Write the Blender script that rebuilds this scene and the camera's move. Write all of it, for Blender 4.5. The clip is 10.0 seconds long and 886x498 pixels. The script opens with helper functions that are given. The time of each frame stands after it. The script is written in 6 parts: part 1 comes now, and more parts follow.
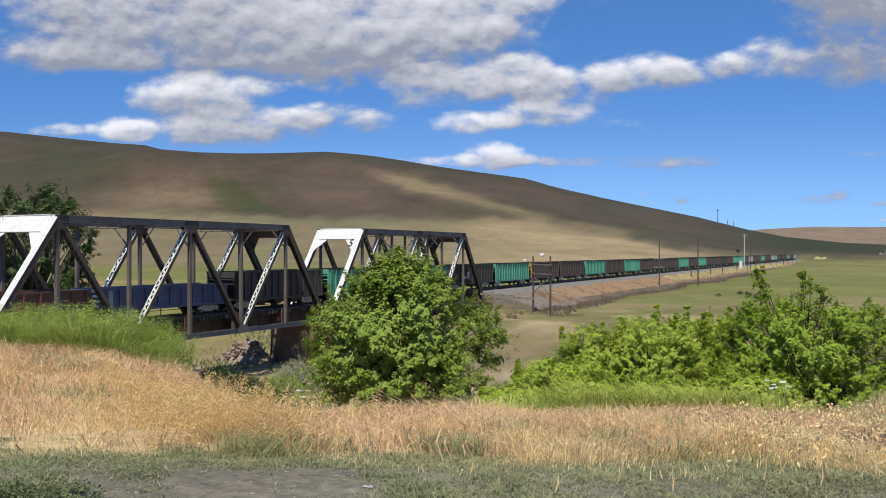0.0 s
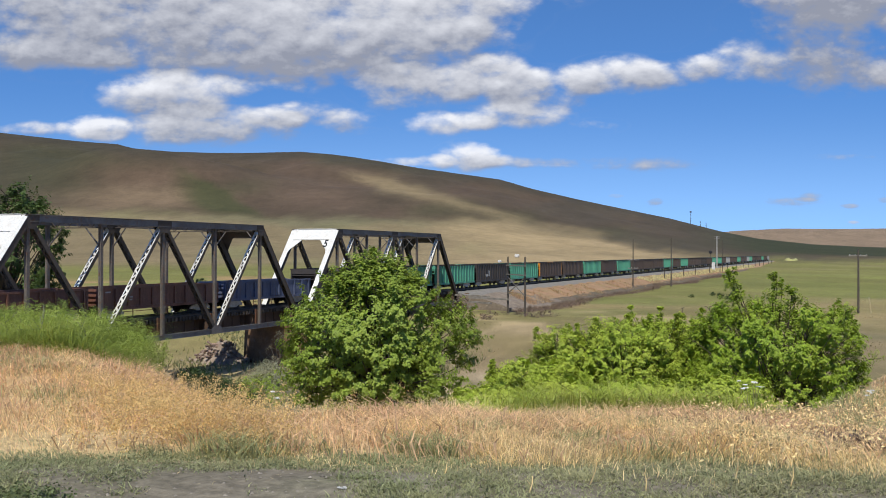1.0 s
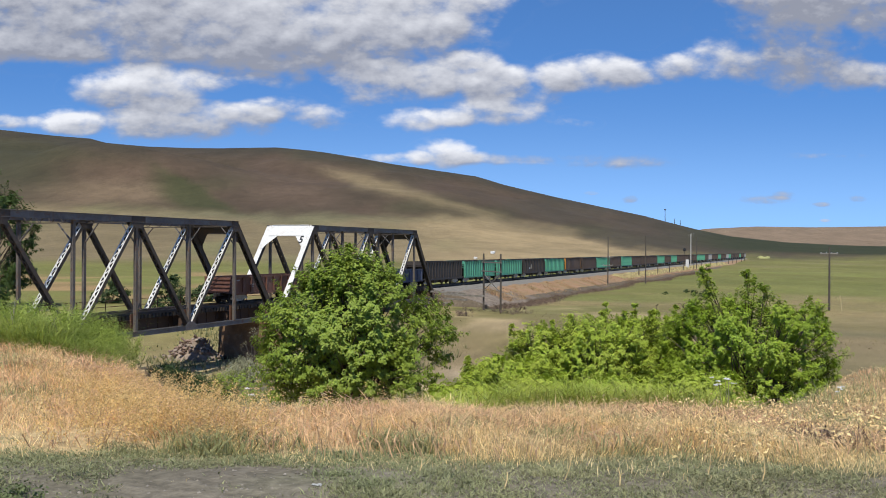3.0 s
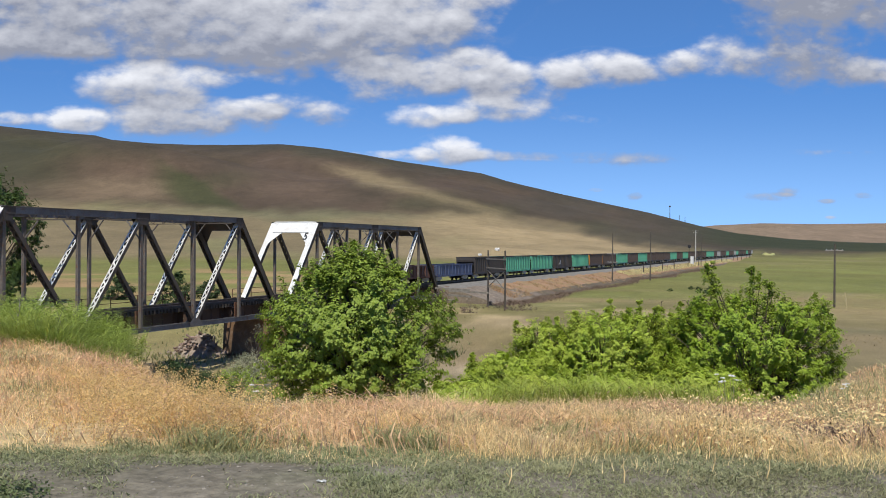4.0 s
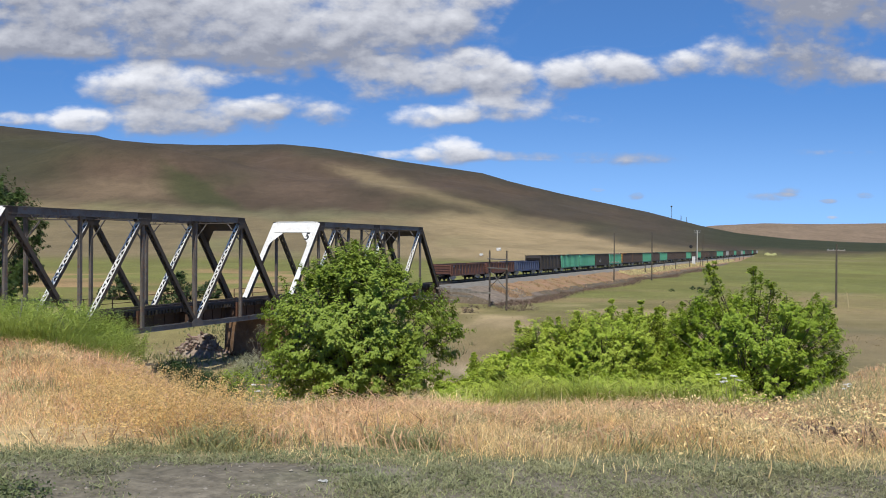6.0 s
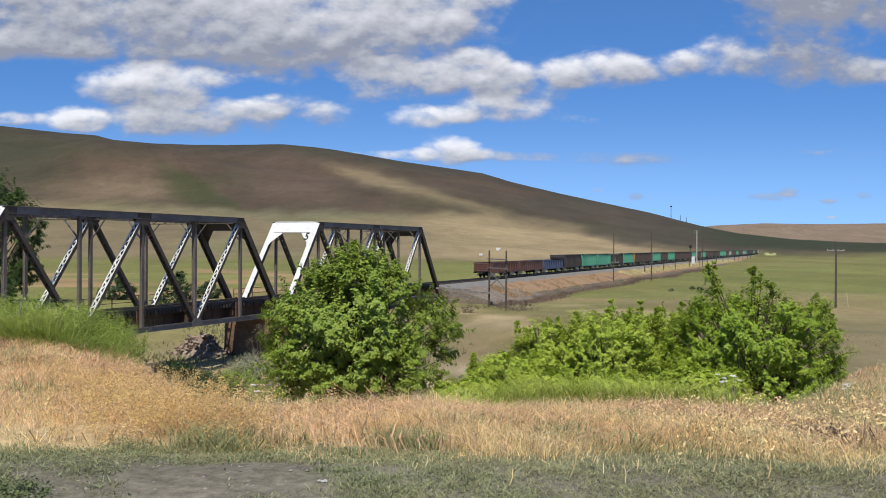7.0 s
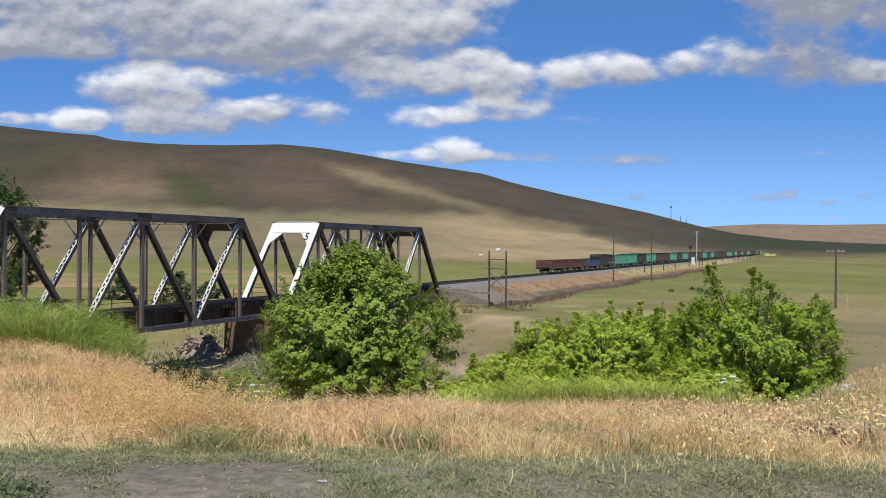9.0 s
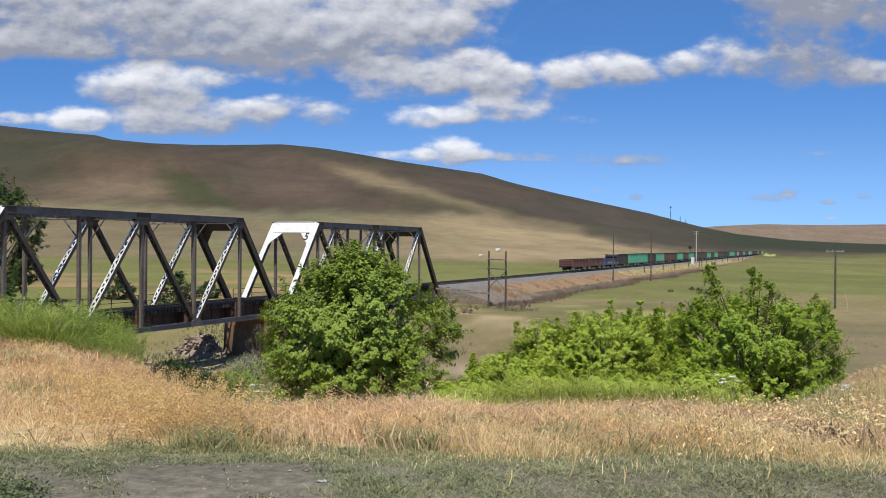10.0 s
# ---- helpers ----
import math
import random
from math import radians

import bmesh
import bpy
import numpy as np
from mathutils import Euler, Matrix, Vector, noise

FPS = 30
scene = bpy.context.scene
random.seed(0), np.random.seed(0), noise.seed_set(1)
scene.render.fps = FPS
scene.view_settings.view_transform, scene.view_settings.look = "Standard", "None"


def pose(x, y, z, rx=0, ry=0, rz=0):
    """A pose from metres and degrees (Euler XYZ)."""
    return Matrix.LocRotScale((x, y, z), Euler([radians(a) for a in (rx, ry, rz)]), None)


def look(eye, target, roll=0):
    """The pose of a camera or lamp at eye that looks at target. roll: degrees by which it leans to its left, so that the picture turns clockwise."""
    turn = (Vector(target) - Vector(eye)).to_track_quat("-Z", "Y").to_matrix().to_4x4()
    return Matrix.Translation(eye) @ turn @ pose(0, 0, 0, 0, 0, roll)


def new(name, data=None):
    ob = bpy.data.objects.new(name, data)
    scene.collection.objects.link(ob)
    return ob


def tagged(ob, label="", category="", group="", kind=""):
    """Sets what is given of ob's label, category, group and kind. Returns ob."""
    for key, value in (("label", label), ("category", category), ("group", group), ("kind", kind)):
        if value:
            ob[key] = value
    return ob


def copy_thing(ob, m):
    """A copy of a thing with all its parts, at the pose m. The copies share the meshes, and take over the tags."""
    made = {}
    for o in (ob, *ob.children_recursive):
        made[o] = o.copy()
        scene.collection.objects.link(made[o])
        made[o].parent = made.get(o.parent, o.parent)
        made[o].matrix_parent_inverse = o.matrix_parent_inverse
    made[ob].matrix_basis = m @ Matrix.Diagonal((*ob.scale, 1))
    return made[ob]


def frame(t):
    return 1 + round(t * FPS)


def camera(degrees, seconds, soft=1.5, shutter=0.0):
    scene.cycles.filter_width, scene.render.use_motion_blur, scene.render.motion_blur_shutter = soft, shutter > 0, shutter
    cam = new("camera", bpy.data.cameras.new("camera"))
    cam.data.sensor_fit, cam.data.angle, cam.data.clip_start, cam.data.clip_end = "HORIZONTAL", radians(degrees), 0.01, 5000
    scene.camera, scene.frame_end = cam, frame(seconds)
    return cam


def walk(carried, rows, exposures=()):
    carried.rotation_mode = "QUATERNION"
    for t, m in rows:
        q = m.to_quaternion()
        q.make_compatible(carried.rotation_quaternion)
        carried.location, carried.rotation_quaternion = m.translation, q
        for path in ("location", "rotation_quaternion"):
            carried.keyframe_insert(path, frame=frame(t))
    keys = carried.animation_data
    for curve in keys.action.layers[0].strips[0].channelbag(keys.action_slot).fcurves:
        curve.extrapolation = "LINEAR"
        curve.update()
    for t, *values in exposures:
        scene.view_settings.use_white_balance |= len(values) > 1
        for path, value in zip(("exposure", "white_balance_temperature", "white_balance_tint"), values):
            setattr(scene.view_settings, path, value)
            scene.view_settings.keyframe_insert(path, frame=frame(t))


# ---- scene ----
cam = camera(52.21, 10.0, soft=0.95)


def gaze(yaw, tilt, roll):
    return pose(0, 0, 5.14, 90 + tilt, 0, yaw) @ pose(0, 0, 0, 0, 0, roll)


walk(cam, [
    (0.0, gaze(25.805, 0.172, -0.012)), (0.1, gaze(25.62, 0.176, 0.0)), (0.2, gaze(25.43, 0.180, 0.012)),
    (0.3, gaze(25.26, 0.184, 0.025)), (0.4, gaze(25.09, 0.188, 0.04)), (0.5, gaze(24.94, 0.192, 0.055)),
    (0.7, gaze(24.66, 0.204, 0.085)), (0.9, gaze(24.37, 0.216, 0.11)), (1.0, gaze(24.22, 0.221, 0.122)),
    (1.1, gaze(24.02, 0.22, 0.14)), (1.2, gaze(23.66, 0.217, 0.155)), (1.3, gaze(23.32, 0.213, 0.17)),
    (1.4, gaze(23.08, 0.208, 0.19)), (1.5, gaze(22.71, 0.2, 0.208)), (1.6, gaze(22.62, 0.16, 0.225)),
    (1.8, gaze(22.61, 0.1, 0.25)), (2.0, gaze(22.617, 0.072, 0.277)), (2.5, gaze(22.627, 0.085, 0.299)),
    (2.7, gaze(22.64, 0.07, 0.305)), (3.3, gaze(22.77, -0.06, 0.315)), (3.8, gaze(22.91, -0.17, 0.322)),
    (4.0, gaze(22.971, -0.194, 0.324)), (4.2, gaze(23.04, -0.225, 0.328)), (4.5, gaze(23.081, -0.25, 0.332)),
    (5.0, gaze(23.081, -0.222, 0.34)), (5.5, gaze(23.081, -0.198, 0.333)), (7.0, gaze(23.044, -0.193, 0.332)),
    (8.0, gaze(23.04, -0.18, 0.335)), (9.0, gaze(23.038, -0.172, 0.39)), (10.0, gaze(23.016, -0.17, 0.42)),
], exposures=[(0, 0.0), (10, 0.0)])

# ---- light ----
# the view's mean heading: forward, right (unit vectors on the ground)
YAW = radians(23.04)
FWD = Vector((-math.sin(YAW), math.cos(YAW), 0.0))
RGT = Vector((math.cos(YAW), math.sin(YAW), 0.0))
SUN_TO = Vector((0.14, -0.54, 0.83)).normalized()

sun = new("sun", bpy.data.lights.new("sun", "SUN"))
sun.data.energy, sun.data.angle, sun.data.color = 4.8, radians(0.53), (1.0, 0.945, 0.80)
sun.matrix_world = look((0, 0, 60), Vector((0, 0, 60)) - SUN_TO)


class Net:
    """A small writer of node trees."""

    def __init__(self, tree):
        self.tree = tree
        tree.nodes.clear()

    def put(self, kind, operation="", use_clamp=False, data_type="", interpolation_type="", sky_type=""):
        node = self.tree.nodes.new(kind)
        if operation:
            node.operation = operation
        if use_clamp:
            node.use_clamp = True
        if data_type:
            node.data_type = data_type
        if interpolation_type:
            node.interpolation_type = interpolation_type
        if sky_type:
            node.sky_type = sky_type
        return node

    def join(self, a, b):
        self.tree.links.new(a, b)

    def feed(self, socket, value):
        if isinstance(value, bpy.types.NodeSocket):
            self.join(value, socket)
        elif isinstance(value, (tuple, list)) and socket.type == "RGBA" and len(value) == 3:
            socket.default_value = (*value, 1)
        else:
            socket.default_value = value

    def math(self, op, a, b=0.0, c=0.0, clamp=False):
        node = self.put("ShaderNodeMath", operation=op, use_clamp=clamp)
        for i, v in enumerate((a, b, c)):
            self.feed(node.inputs[i], v)
        return node.outputs[0]

    def dot(self, a, b):
        node = self.put("ShaderNodeVectorMath", operation="DOT_PRODUCT")
        self.feed(node.inputs[0], a)
        self.feed(node.inputs[1], b)
        return node.outputs["Value"]

    def mix(self, f, a, b):
        node = self.put("ShaderNodeMix", data_type="RGBA")
        self.feed(node.inputs[0], f)
        self.feed(node.inputs[6], a)
        self.feed(node.inputs[7], b)
        return node.outputs[2]

    def ramp(self, f, lo, hi, a=0.0, b=1.0, smooth=True):
        node = self.put("ShaderNodeMapRange", interpolation_type="SMOOTHSTEP" if smooth else "LINEAR")
        for i, v in enumerate((f, lo, hi, a, b)):
            self.feed(node.inputs[i], v)
        return node.outputs[0]

    def noise(self, vector, scale, detail=4.0, rough=0.55, distort=0.0):
        node = self.put("ShaderNodeTexNoise")
        if vector is not None:
            self.feed(node.inputs["Vector"], vector)
        for key, v in (("Scale", scale), ("Detail", detail), ("Roughness", rough), ("Distortion", distort)):
            node.inputs[key].default_value = v
        return node.outputs["Fac"]

    def scaled(self, vector, x, y, z):
        node = self.put("ShaderNodeMapping")
        self.feed(node.inputs["Vector"], vector)
        node.inputs["Scale"].default_value = (x, y, z)
        return node.outputs[0]


def make_world():
    """Blue sky with cumulus: each cloud is an oval of the sky, broken up by noise, bright above and grey at its base."""
    world = bpy.data.worlds.new("world")
    scene.world = world
    world.use_nodes = True
    n = Net(world.node_tree)
    sky = n.put("ShaderNodeTexSky", sky_type="NISHITA")
    sky.sun_disc = False
    sky.sun_elevation = math.asin(SUN_TO.z)
    sky.sun_rotation = math.atan2(SUN_TO.x, SUN_TO.y)
    sky.altitude = 2600
    sky.air_density, sky.dust_density, sky.ozone_density = 0.85, 0.0, 4.0
    way = n.put("ShaderNodeTexCoord").outputs["Generated"]
    lift = n.put("ShaderNodeVectorMath", operation="MULTIPLY_ADD")
    n.join(way, lift.inputs[0])
    lift.inputs[1].default_value, lift.inputs[2].default_value = (1, 1, 0.7), (0, 0, 0.11)
    n.join(lift.outputs[0], sky.inputs["Vector"])
    ahead = n.math("MAXIMUM", n.dot(way, FWD), 0.05)
    u = n.math("DIVIDE", n.dot(way, RGT), ahead)
    v = n.math("DIVIDE", n.dot(way, (0, 0, 1)), ahead)
    uv = n.put("ShaderNodeCombineXYZ")
    n.join(u, uv.inputs[0])
    n.join(v, uv.inputs[1])
    uv = uv.outputs[0]
    # centre u, v, half width, half height, thickness, lightness of the base and of the top
    ovals = [(-0.42, 0.262, 0.17, 0.060, 1.0, 0.15, 0.40), (-0.27, 0.245, 0.17, 0.050, 1.2, 0.02, 0.55), (-0.12, 0.232, 0.16, 0.042, 1.2, 0.0, 0.75), (-0.13, 0.275, 0.14, 0.036, 1.1, 0.75, 1.15),
             (-0.02, 0.262, 0.10, 0.032, 0.8, 0.3, 0.8), (-0.46, 0.222, 0.08, 0.018, 0.7, 0.1, 0.5), (-0.30, 0.288, 0.20, 0.028, 1.0, 0.35, 0.7), (0.03, 0.285, 0.10, 0.02, 0.7, 0.4, 0.8),
             (-0.325, 0.175, 0.080, 0.024, 1.5, 0.15, 1.25), (-0.41, 0.138, 0.035, 0.015, 1.3, 0.7, 1.2), (-0.35, 0.134, 0.07, 0.016, 1.0, 0.35, 0.7),
             (-0.265, 0.140, 0.085, 0.020, 1.15, 0.2, 0.65), (-0.19, 0.155, 0.05, 0.015, 1.0, 0.3, 0.7), (-0.215, 0.182, 0.05, 0.011, 0.6, 0.3, 0.6), (-0.125, 0.145, 0.034, 0.013, 0.85, 0.3, 0.7),
             (-0.055, 0.182, 0.064, 0.024, 1.15, 0.3, 0.75), (-0.022, 0.142, 0.050, 0.013, 1.1, 0.55, 1.1), (0.055, 0.150, 0.060, 0.015, 1.1, 0.4, 0.9), (0.035, 0.188, 0.058, 0.026, 1.1, 0.3, 0.85),
             (0.095, 0.180, 0.060, 0.024, 0.95, 0.25, 0.75), (0.045, 0.212, 0.03, 0.010, 0.6, 0.4, 0.8), (0.15, 0.140, 0.03, 0.008, 0.55, 0.4, 0.6), (0.170, 0.195, 0.055, 0.022, 1.1, 0.3, 0.95),
             (0.235, 0.200, 0.045, 0.018, 0.8, 0.25, 0.65), (0.295, 0.210, 0.050, 0.024, 1.1, 0.3, 0.9), (0.42, 0.245, 0.12, 0.05, 0.85, -0.05, 0.1), (0.40, 0.198, 0.08, 0.024, 0.75, 0.0, 0.15),
             (0.49, 0.192, 0.055, 0.018, 0.75, 0.35, 0.5), (0.45, 0.28, 0.13, 0.03, 0.85, -0.05, 0.1), (0.01, 0.106, 0.038, 0.017, 1.25, 0.4, 1.25), (-0.04, 0.100, 0.03, 0.009, 0.9, 0.4, 0.9), (-0.085, 0.100, 0.035, 0.007, 0.9, 0.6, 1.0),
             (0.07, 0.100, 0.05, 0.008, 0.7, 0.0, 0.3), (0.16, 0.098, 0.09, 0.009, 0.85, -0.1, 0.05), (0.36, 0.056, 0.032, 0.005, 0.85, -0.2, 0.0), (0.38, 0.062, 0.014, 0.005, 0.85, -0.2, 0.0), (-0.48, 0.138, 0.04, 0.008, 1.0, 0.4, 0.8),
             (0.214, 0.057, 0.011, 0.005, 1.0, -0.2, 0.0), (0.17, 0.063, 0.012, 0.003, 0.9, 0.1, 0.4), (0.425, 0.052, 0.011, 0.003, 0.9, -0.2, 0.0), (0.468, 0.058, 0.014, 0.004, 0.9, -0.2, 0.0), (0.43, 0.106, 0.04, 0.004, 0.5, 0.1, 0.2), (0.43, 0.034, 0.008, 0.002, 0.8, 0.1, 0.3)]

    def shifted(vector, du, dv):
        node = n.put("ShaderNodeVectorMath", operation="ADD")
        n.join(vector, node.inputs[0])
        node.inputs[1].default_value = (du, dv, 0)
        return node.outputs[0]

    def field(at, tones):
        """How thick the clouds are at a point of the sky; with tones, also their own lightness."""
        big = n.noise(n.scaled(at, 1.0, 1.7, 1), 9.0, 3.0, 0.5, 0.25)
        wide = n.scaled(at, 0.75, 1.35, 1)
        puffs = n.put("ShaderNodeTexVoronoi")
        puffs.feature = "SMOOTH_F1"
        puffs.inputs["Smoothness"].default_value = 0.35
        puffs.inputs["Scale"].default_value, puffs.inputs["Detail"].default_value, puffs.inputs["Roughness"].default_value = 30.0, 3.0, 0.55
        n.join(wide, puffs.inputs["Vector"])
        fine = n.noise(n.scaled(at, 1.0, 1.6, 1), 34.0, 6.0, 0.62, 0.1)
        ruffle = n.math("MULTIPLY_ADD", n.math("SUBTRACT", big, 0.5), 1.3, n.math("MULTIPLY_ADD", n.math("SUBTRACT", 0.46, puffs.outputs["Distance"]), 0.7, n.math("MULTIPLY", n.math("SUBTRACT", fine, 0.5), 1.2)))
        cover, light = None, None
        for cu, cv, a, b, thick, pale, peak in ovals:
            off = shifted(at, -cu, -cv)
            d = n.put("ShaderNodeVectorMath", operation="MULTIPLY")
            n.join(off, d.inputs[0])
            d.inputs[1].default_value = (0.86 / a, 0.86 / b, 0)
            body = n.math("MULTIPLY", n.math("SUBTRACT", 1.2, n.dot(d.outputs[0], d.outputs[0]), clamp=True), thick)
            if tones:
                split = n.put("ShaderNodeSeparateXYZ")
                n.join(d.outputs[0], split.inputs[0])
                lit = n.math("MULTIPLY", body, n.ramp(split.outputs[1], -0.8, 0.7, pale, peak))
                pair = n.put("ShaderNodeCombineXYZ")
                n.join(body, pair.inputs[0])
                n.join(lit, pair.inputs[1])
                body = pair.outputs[0]
            if cover is None:
                cover = body
            elif tones:
                both = n.put("ShaderNodeVectorMath", operation="ADD")
                n.join(cover, both.inputs[0])
                n.join(body, both.inputs[1])
                cover = both.outputs[0]
            else:
                cover = n.math("ADD", cover, body)
        if tones:
            split = n.put("ShaderNodeSeparateXYZ")
            n.join(cover, split.inputs[0])
            cover, light = split.outputs[0], split.outputs[1]
        total, cover = cover, n.math("MINIMUM", cover, 1.5)
        density = n.math("MULTIPLY_ADD", ruffle, n.ramp(cover, 0.0, 0.4), n.math("SUBTRACT", cover, 0.10))
        return density, total, light, fine

    density, cover, light, fine = field(uv, True)
    above = field(shifted(uv, -0.004, 0.011), False)[0]
    # the rest of the sky dome keeps a broken cover, as over the hills
    dome = n.noise(n.scaled(way, 1, 1, 2.2), 3.2, 6.0, 0.6)
    behind = n.math("MULTIPLY", n.ramp(n.dot(way, FWD), 0.75, 0.5), n.ramp(dome, 0.52, 0.66))
    mask = n.math("MAXIMUM", n.ramp(density, -0.15, 1.05), n.math("MULTIPLY", behind, 0.8))
    own = n.math("DIVIDE", light, n.math("MAXIMUM", cover, 0.05))
    # lit where the cloud thins out upwards, grey below thicker cloud
    slope = n.math("MULTIPLY", n.math("SUBTRACT", density, above), 0.55)
    tone = n.math("ADD", n.math("MINIMUM", own, 1.2), n.math("ADD", slope, n.math("MULTIPLY", n.math("SUBTRACT", fine, 0.5), 0.3)))
    cloud = n.mix(n.ramp(tone, 0.05, 1.5, smooth=False), (3.2, 3.35, 3.95), (9.4, 9.5, 9.9))
    mask = n.math("MULTIPLY", mask, n.ramp(v, 0.0, 0.04))
    deep = n.put("ShaderNodeHueSaturation")
    n.join(n.ramp(v, 0.02, 0.20, 0.86, 1.08), deep.inputs["Saturation"])
    n.join(n.ramp(v, 0.02, 0.16, 1.04, 0.95), deep.inputs["Value"])
    n.join(sky.outputs[0], deep.inputs["Color"])
    air = n.put("ShaderNodeVectorMath", operation="MULTIPLY")
    n.join(deep.outputs[0], air.inputs[0])
    air.inputs[1].default_value = (1.04, 1.37, 1.61)
    air = air.outputs[0]
    final = n.mix(n.math("MULTIPLY", mask, 0.93), air, cloud)
    back = n.put("ShaderNodeBackground")
    n.join(final, back.inputs[0])
    back.inputs[1].default_value = 0.10
    n.join(back.outputs[0], n.put("ShaderNodeOutputWorld").inputs[0])


make_world()


# ---- materials ----
def material(name, base, second=None, rough=0.8, metal=0.0, scale=6.0, fine=40.0, spread=0.5, bump=0.15, third=None,
             stains=0.35, stretch=(1, 1, 1), islands=0.0, objects=0.0, through_light=0.0, space="Object"):
    """Two colours mixed by coarse noise, a third as stains, grain by fine noise, relief by both."""
    m = bpy.data.materials.new(name)
    m.use_nodes = True
    n = Net(m.node_tree)
    out = n.put("ShaderNodeOutputMaterial")
    bsdf = n.put("ShaderNodeBsdfPrincipled")
    coord = n.put("ShaderNodeTexCoord").outputs["Object"] if space == "Object" else n.put("ShaderNodeNewGeometry").outputs["Position"]
    coord = n.scaled(coord, *stretch)
    coarse = n.noise(coord, scale, 5.0, 0.6)
    grain = n.noise(coord, fine, 3.0, 0.6)
    second = second or tuple(c * 0.7 for c in base)
    colour = n.mix(n.ramp(coarse, 0.5 - spread * 0.5, 0.5 + spread * 0.5), base, second)
    if third:
        spots = n.noise(coord, scale * 2.7, 6.0, 0.7, 0.5)
        colour = n.mix(n.math("MULTIPLY", n.ramp(spots, 0.52, 0.66), stains), colour, third)
    shade = n.ramp(grain, 0.2, 0.8, 0.78, 1.2)
    if islands:
        shade = n.math("MULTIPLY", shade, n.ramp(n.put("ShaderNodeNewGeometry").outputs["Random Per Island"], 0, 1, 1 - islands, 1 + islands, False))
    if objects:
        shade = n.math("MULTIPLY", shade, n.ramp(n.put("ShaderNodeObjectInfo").outputs["Random"], 0, 1, 1 - objects, 1 + objects, False))
    vec = n.put("ShaderNodeVectorMath", operation="SCALE")
    n.join(colour, vec.inputs[0])
    n.join(shade, vec.inputs["Scale"])
    n.join(vec.outputs[0], bsdf.inputs["Base Color"])
    bsdf.inputs["Metallic"].default_value = metal
    n.join(n.ramp(coarse, 0.2, 0.8, rough - 0.08, min(1.0, rough + 0.08)), bsdf.inputs["Roughness"])
    if bump:
        b = n.put("ShaderNodeBump")
        b.inputs["Strength"].default_value = bump
        b.inputs["Distance"].default_value = 0.02
        n.join(n.math("ADD", coarse, n.math("MULTIPLY", grain, 0.5)), b.inputs["Height"])
        n.join(b.outputs[0], bsdf.inputs["Normal"])
    if through_light:
        tr = n.put("ShaderNodeBsdfTranslucent")
        n.join(vec.outputs[0], tr.inputs[0])
        ms = n.put("ShaderNodeMixShader")
        ms.inputs[0].default_value = through_light
        n.join(bsdf.outputs[0], ms.inputs[1])
        n.join(tr.outputs[0], ms.inputs[2])
        n.join(ms.outputs[0], out.inputs[0])
    else:
        n.join(bsdf.outputs[0], out.inputs[0])
    return m


STEEL = material("weathered_dark_steel", (0.052, 0.043, 0.038), (0.082, 0.068, 0.058), 0.8, 0.0, 0.8, 9, third=(0.11, 0.055, 0.03), stains=0.6)
# paler copy of the steel's paint, for lacing that faces the sun
STEEL_SUNLIT = material("sunlit_steel_paint", (0.72, 0.72, 0.70), (0.52, 0.51, 0.49), 0.55, 0.0, 0.9, 9, third=(0.18, 0.10, 0.06), stains=0.6)
STEEL_LIGHT = material("weathered_grey_steel", (0.165, 0.16, 0.16), (0.11, 0.10, 0.10), 0.6, 0.0, 0.9, 9, third=(0.16, 0.08, 0.045), stains=0.6)
POST_STEEL = material("weathered_brown_grey_steel", (0.155, 0.135, 0.118), (0.10, 0.085, 0.074), 0.75, 0.0, 0.9, 9, third=(0.17, 0.085, 0.045), stains=0.7)
RUST = material("rusty_steel", (0.14, 0.06, 0.03), (0.07, 0.035, 0.022), 0.8, 0.0, 1.2, 14, third=(0.25, 0.12, 0.05), stains=0.5)
WHITE = material("white_paint", (0.70, 0.705, 0.70), (0.63, 0.63, 0.62), 0.55, 0.0, 0.6, 12, third=(0.45, 0.38, 0.30), stains=0.35, bump=0.05)
BLACK_PAINT = material("black_paint", (0.02, 0.02, 0.022), None, 0.5)
TIMBER = material("creosoted_timber", (0.05, 0.038, 0.03), (0.085, 0.07, 0.058), 0.9, 0.0, 1.5, 24, objects=0.25)
GREY_WOOD = material("weathered_grey_wood", (0.25, 0.23, 0.20), (0.14, 0.125, 0.11), 0.9, 0.0, 2, 26, objects=0.2)
DARK_WOOD = material("dark_pole_wood", (0.055, 0.045, 0.038), (0.10, 0.085, 0.07), 0.9, 0.0, 2, 26)
CONCRETE = material("stained_concrete", (0.22, 0.125, 0.065), (0.11, 0.068, 0.04), 0.9, 0.0, 0.7, 8, third=(0.20, 0.18, 0.16), stains=0.3)
BALLAST = material("grey_ballast", (0.23, 0.215, 0.20), (0.16, 0.15, 0.135), 0.95, 0.0, 1.3, 18, bump=0.7, space="World")
FLOOR_STEEL = material("dark_brown_floor_steel", (0.07, 0.042, 0.03), (0.095, 0.058, 0.04), 0.8, 0.0, 1.0, 12)
RAIL = material("rail_steel", (0.16, 0.12, 0.10), (0.10, 0.07, 0.055), 0.5, 0.6, 2, 20)
GLAZE = material("grey_insulator", (0.5, 0.52, 0.54), None, 0.3)


def car_paint(name, base, second, dirt):
    return material(name, base, second, 0.6, 0.0, 0.5, 7, third=dirt, stains=0.55, stretch=(1, 1, 0.35), bump=0.08)


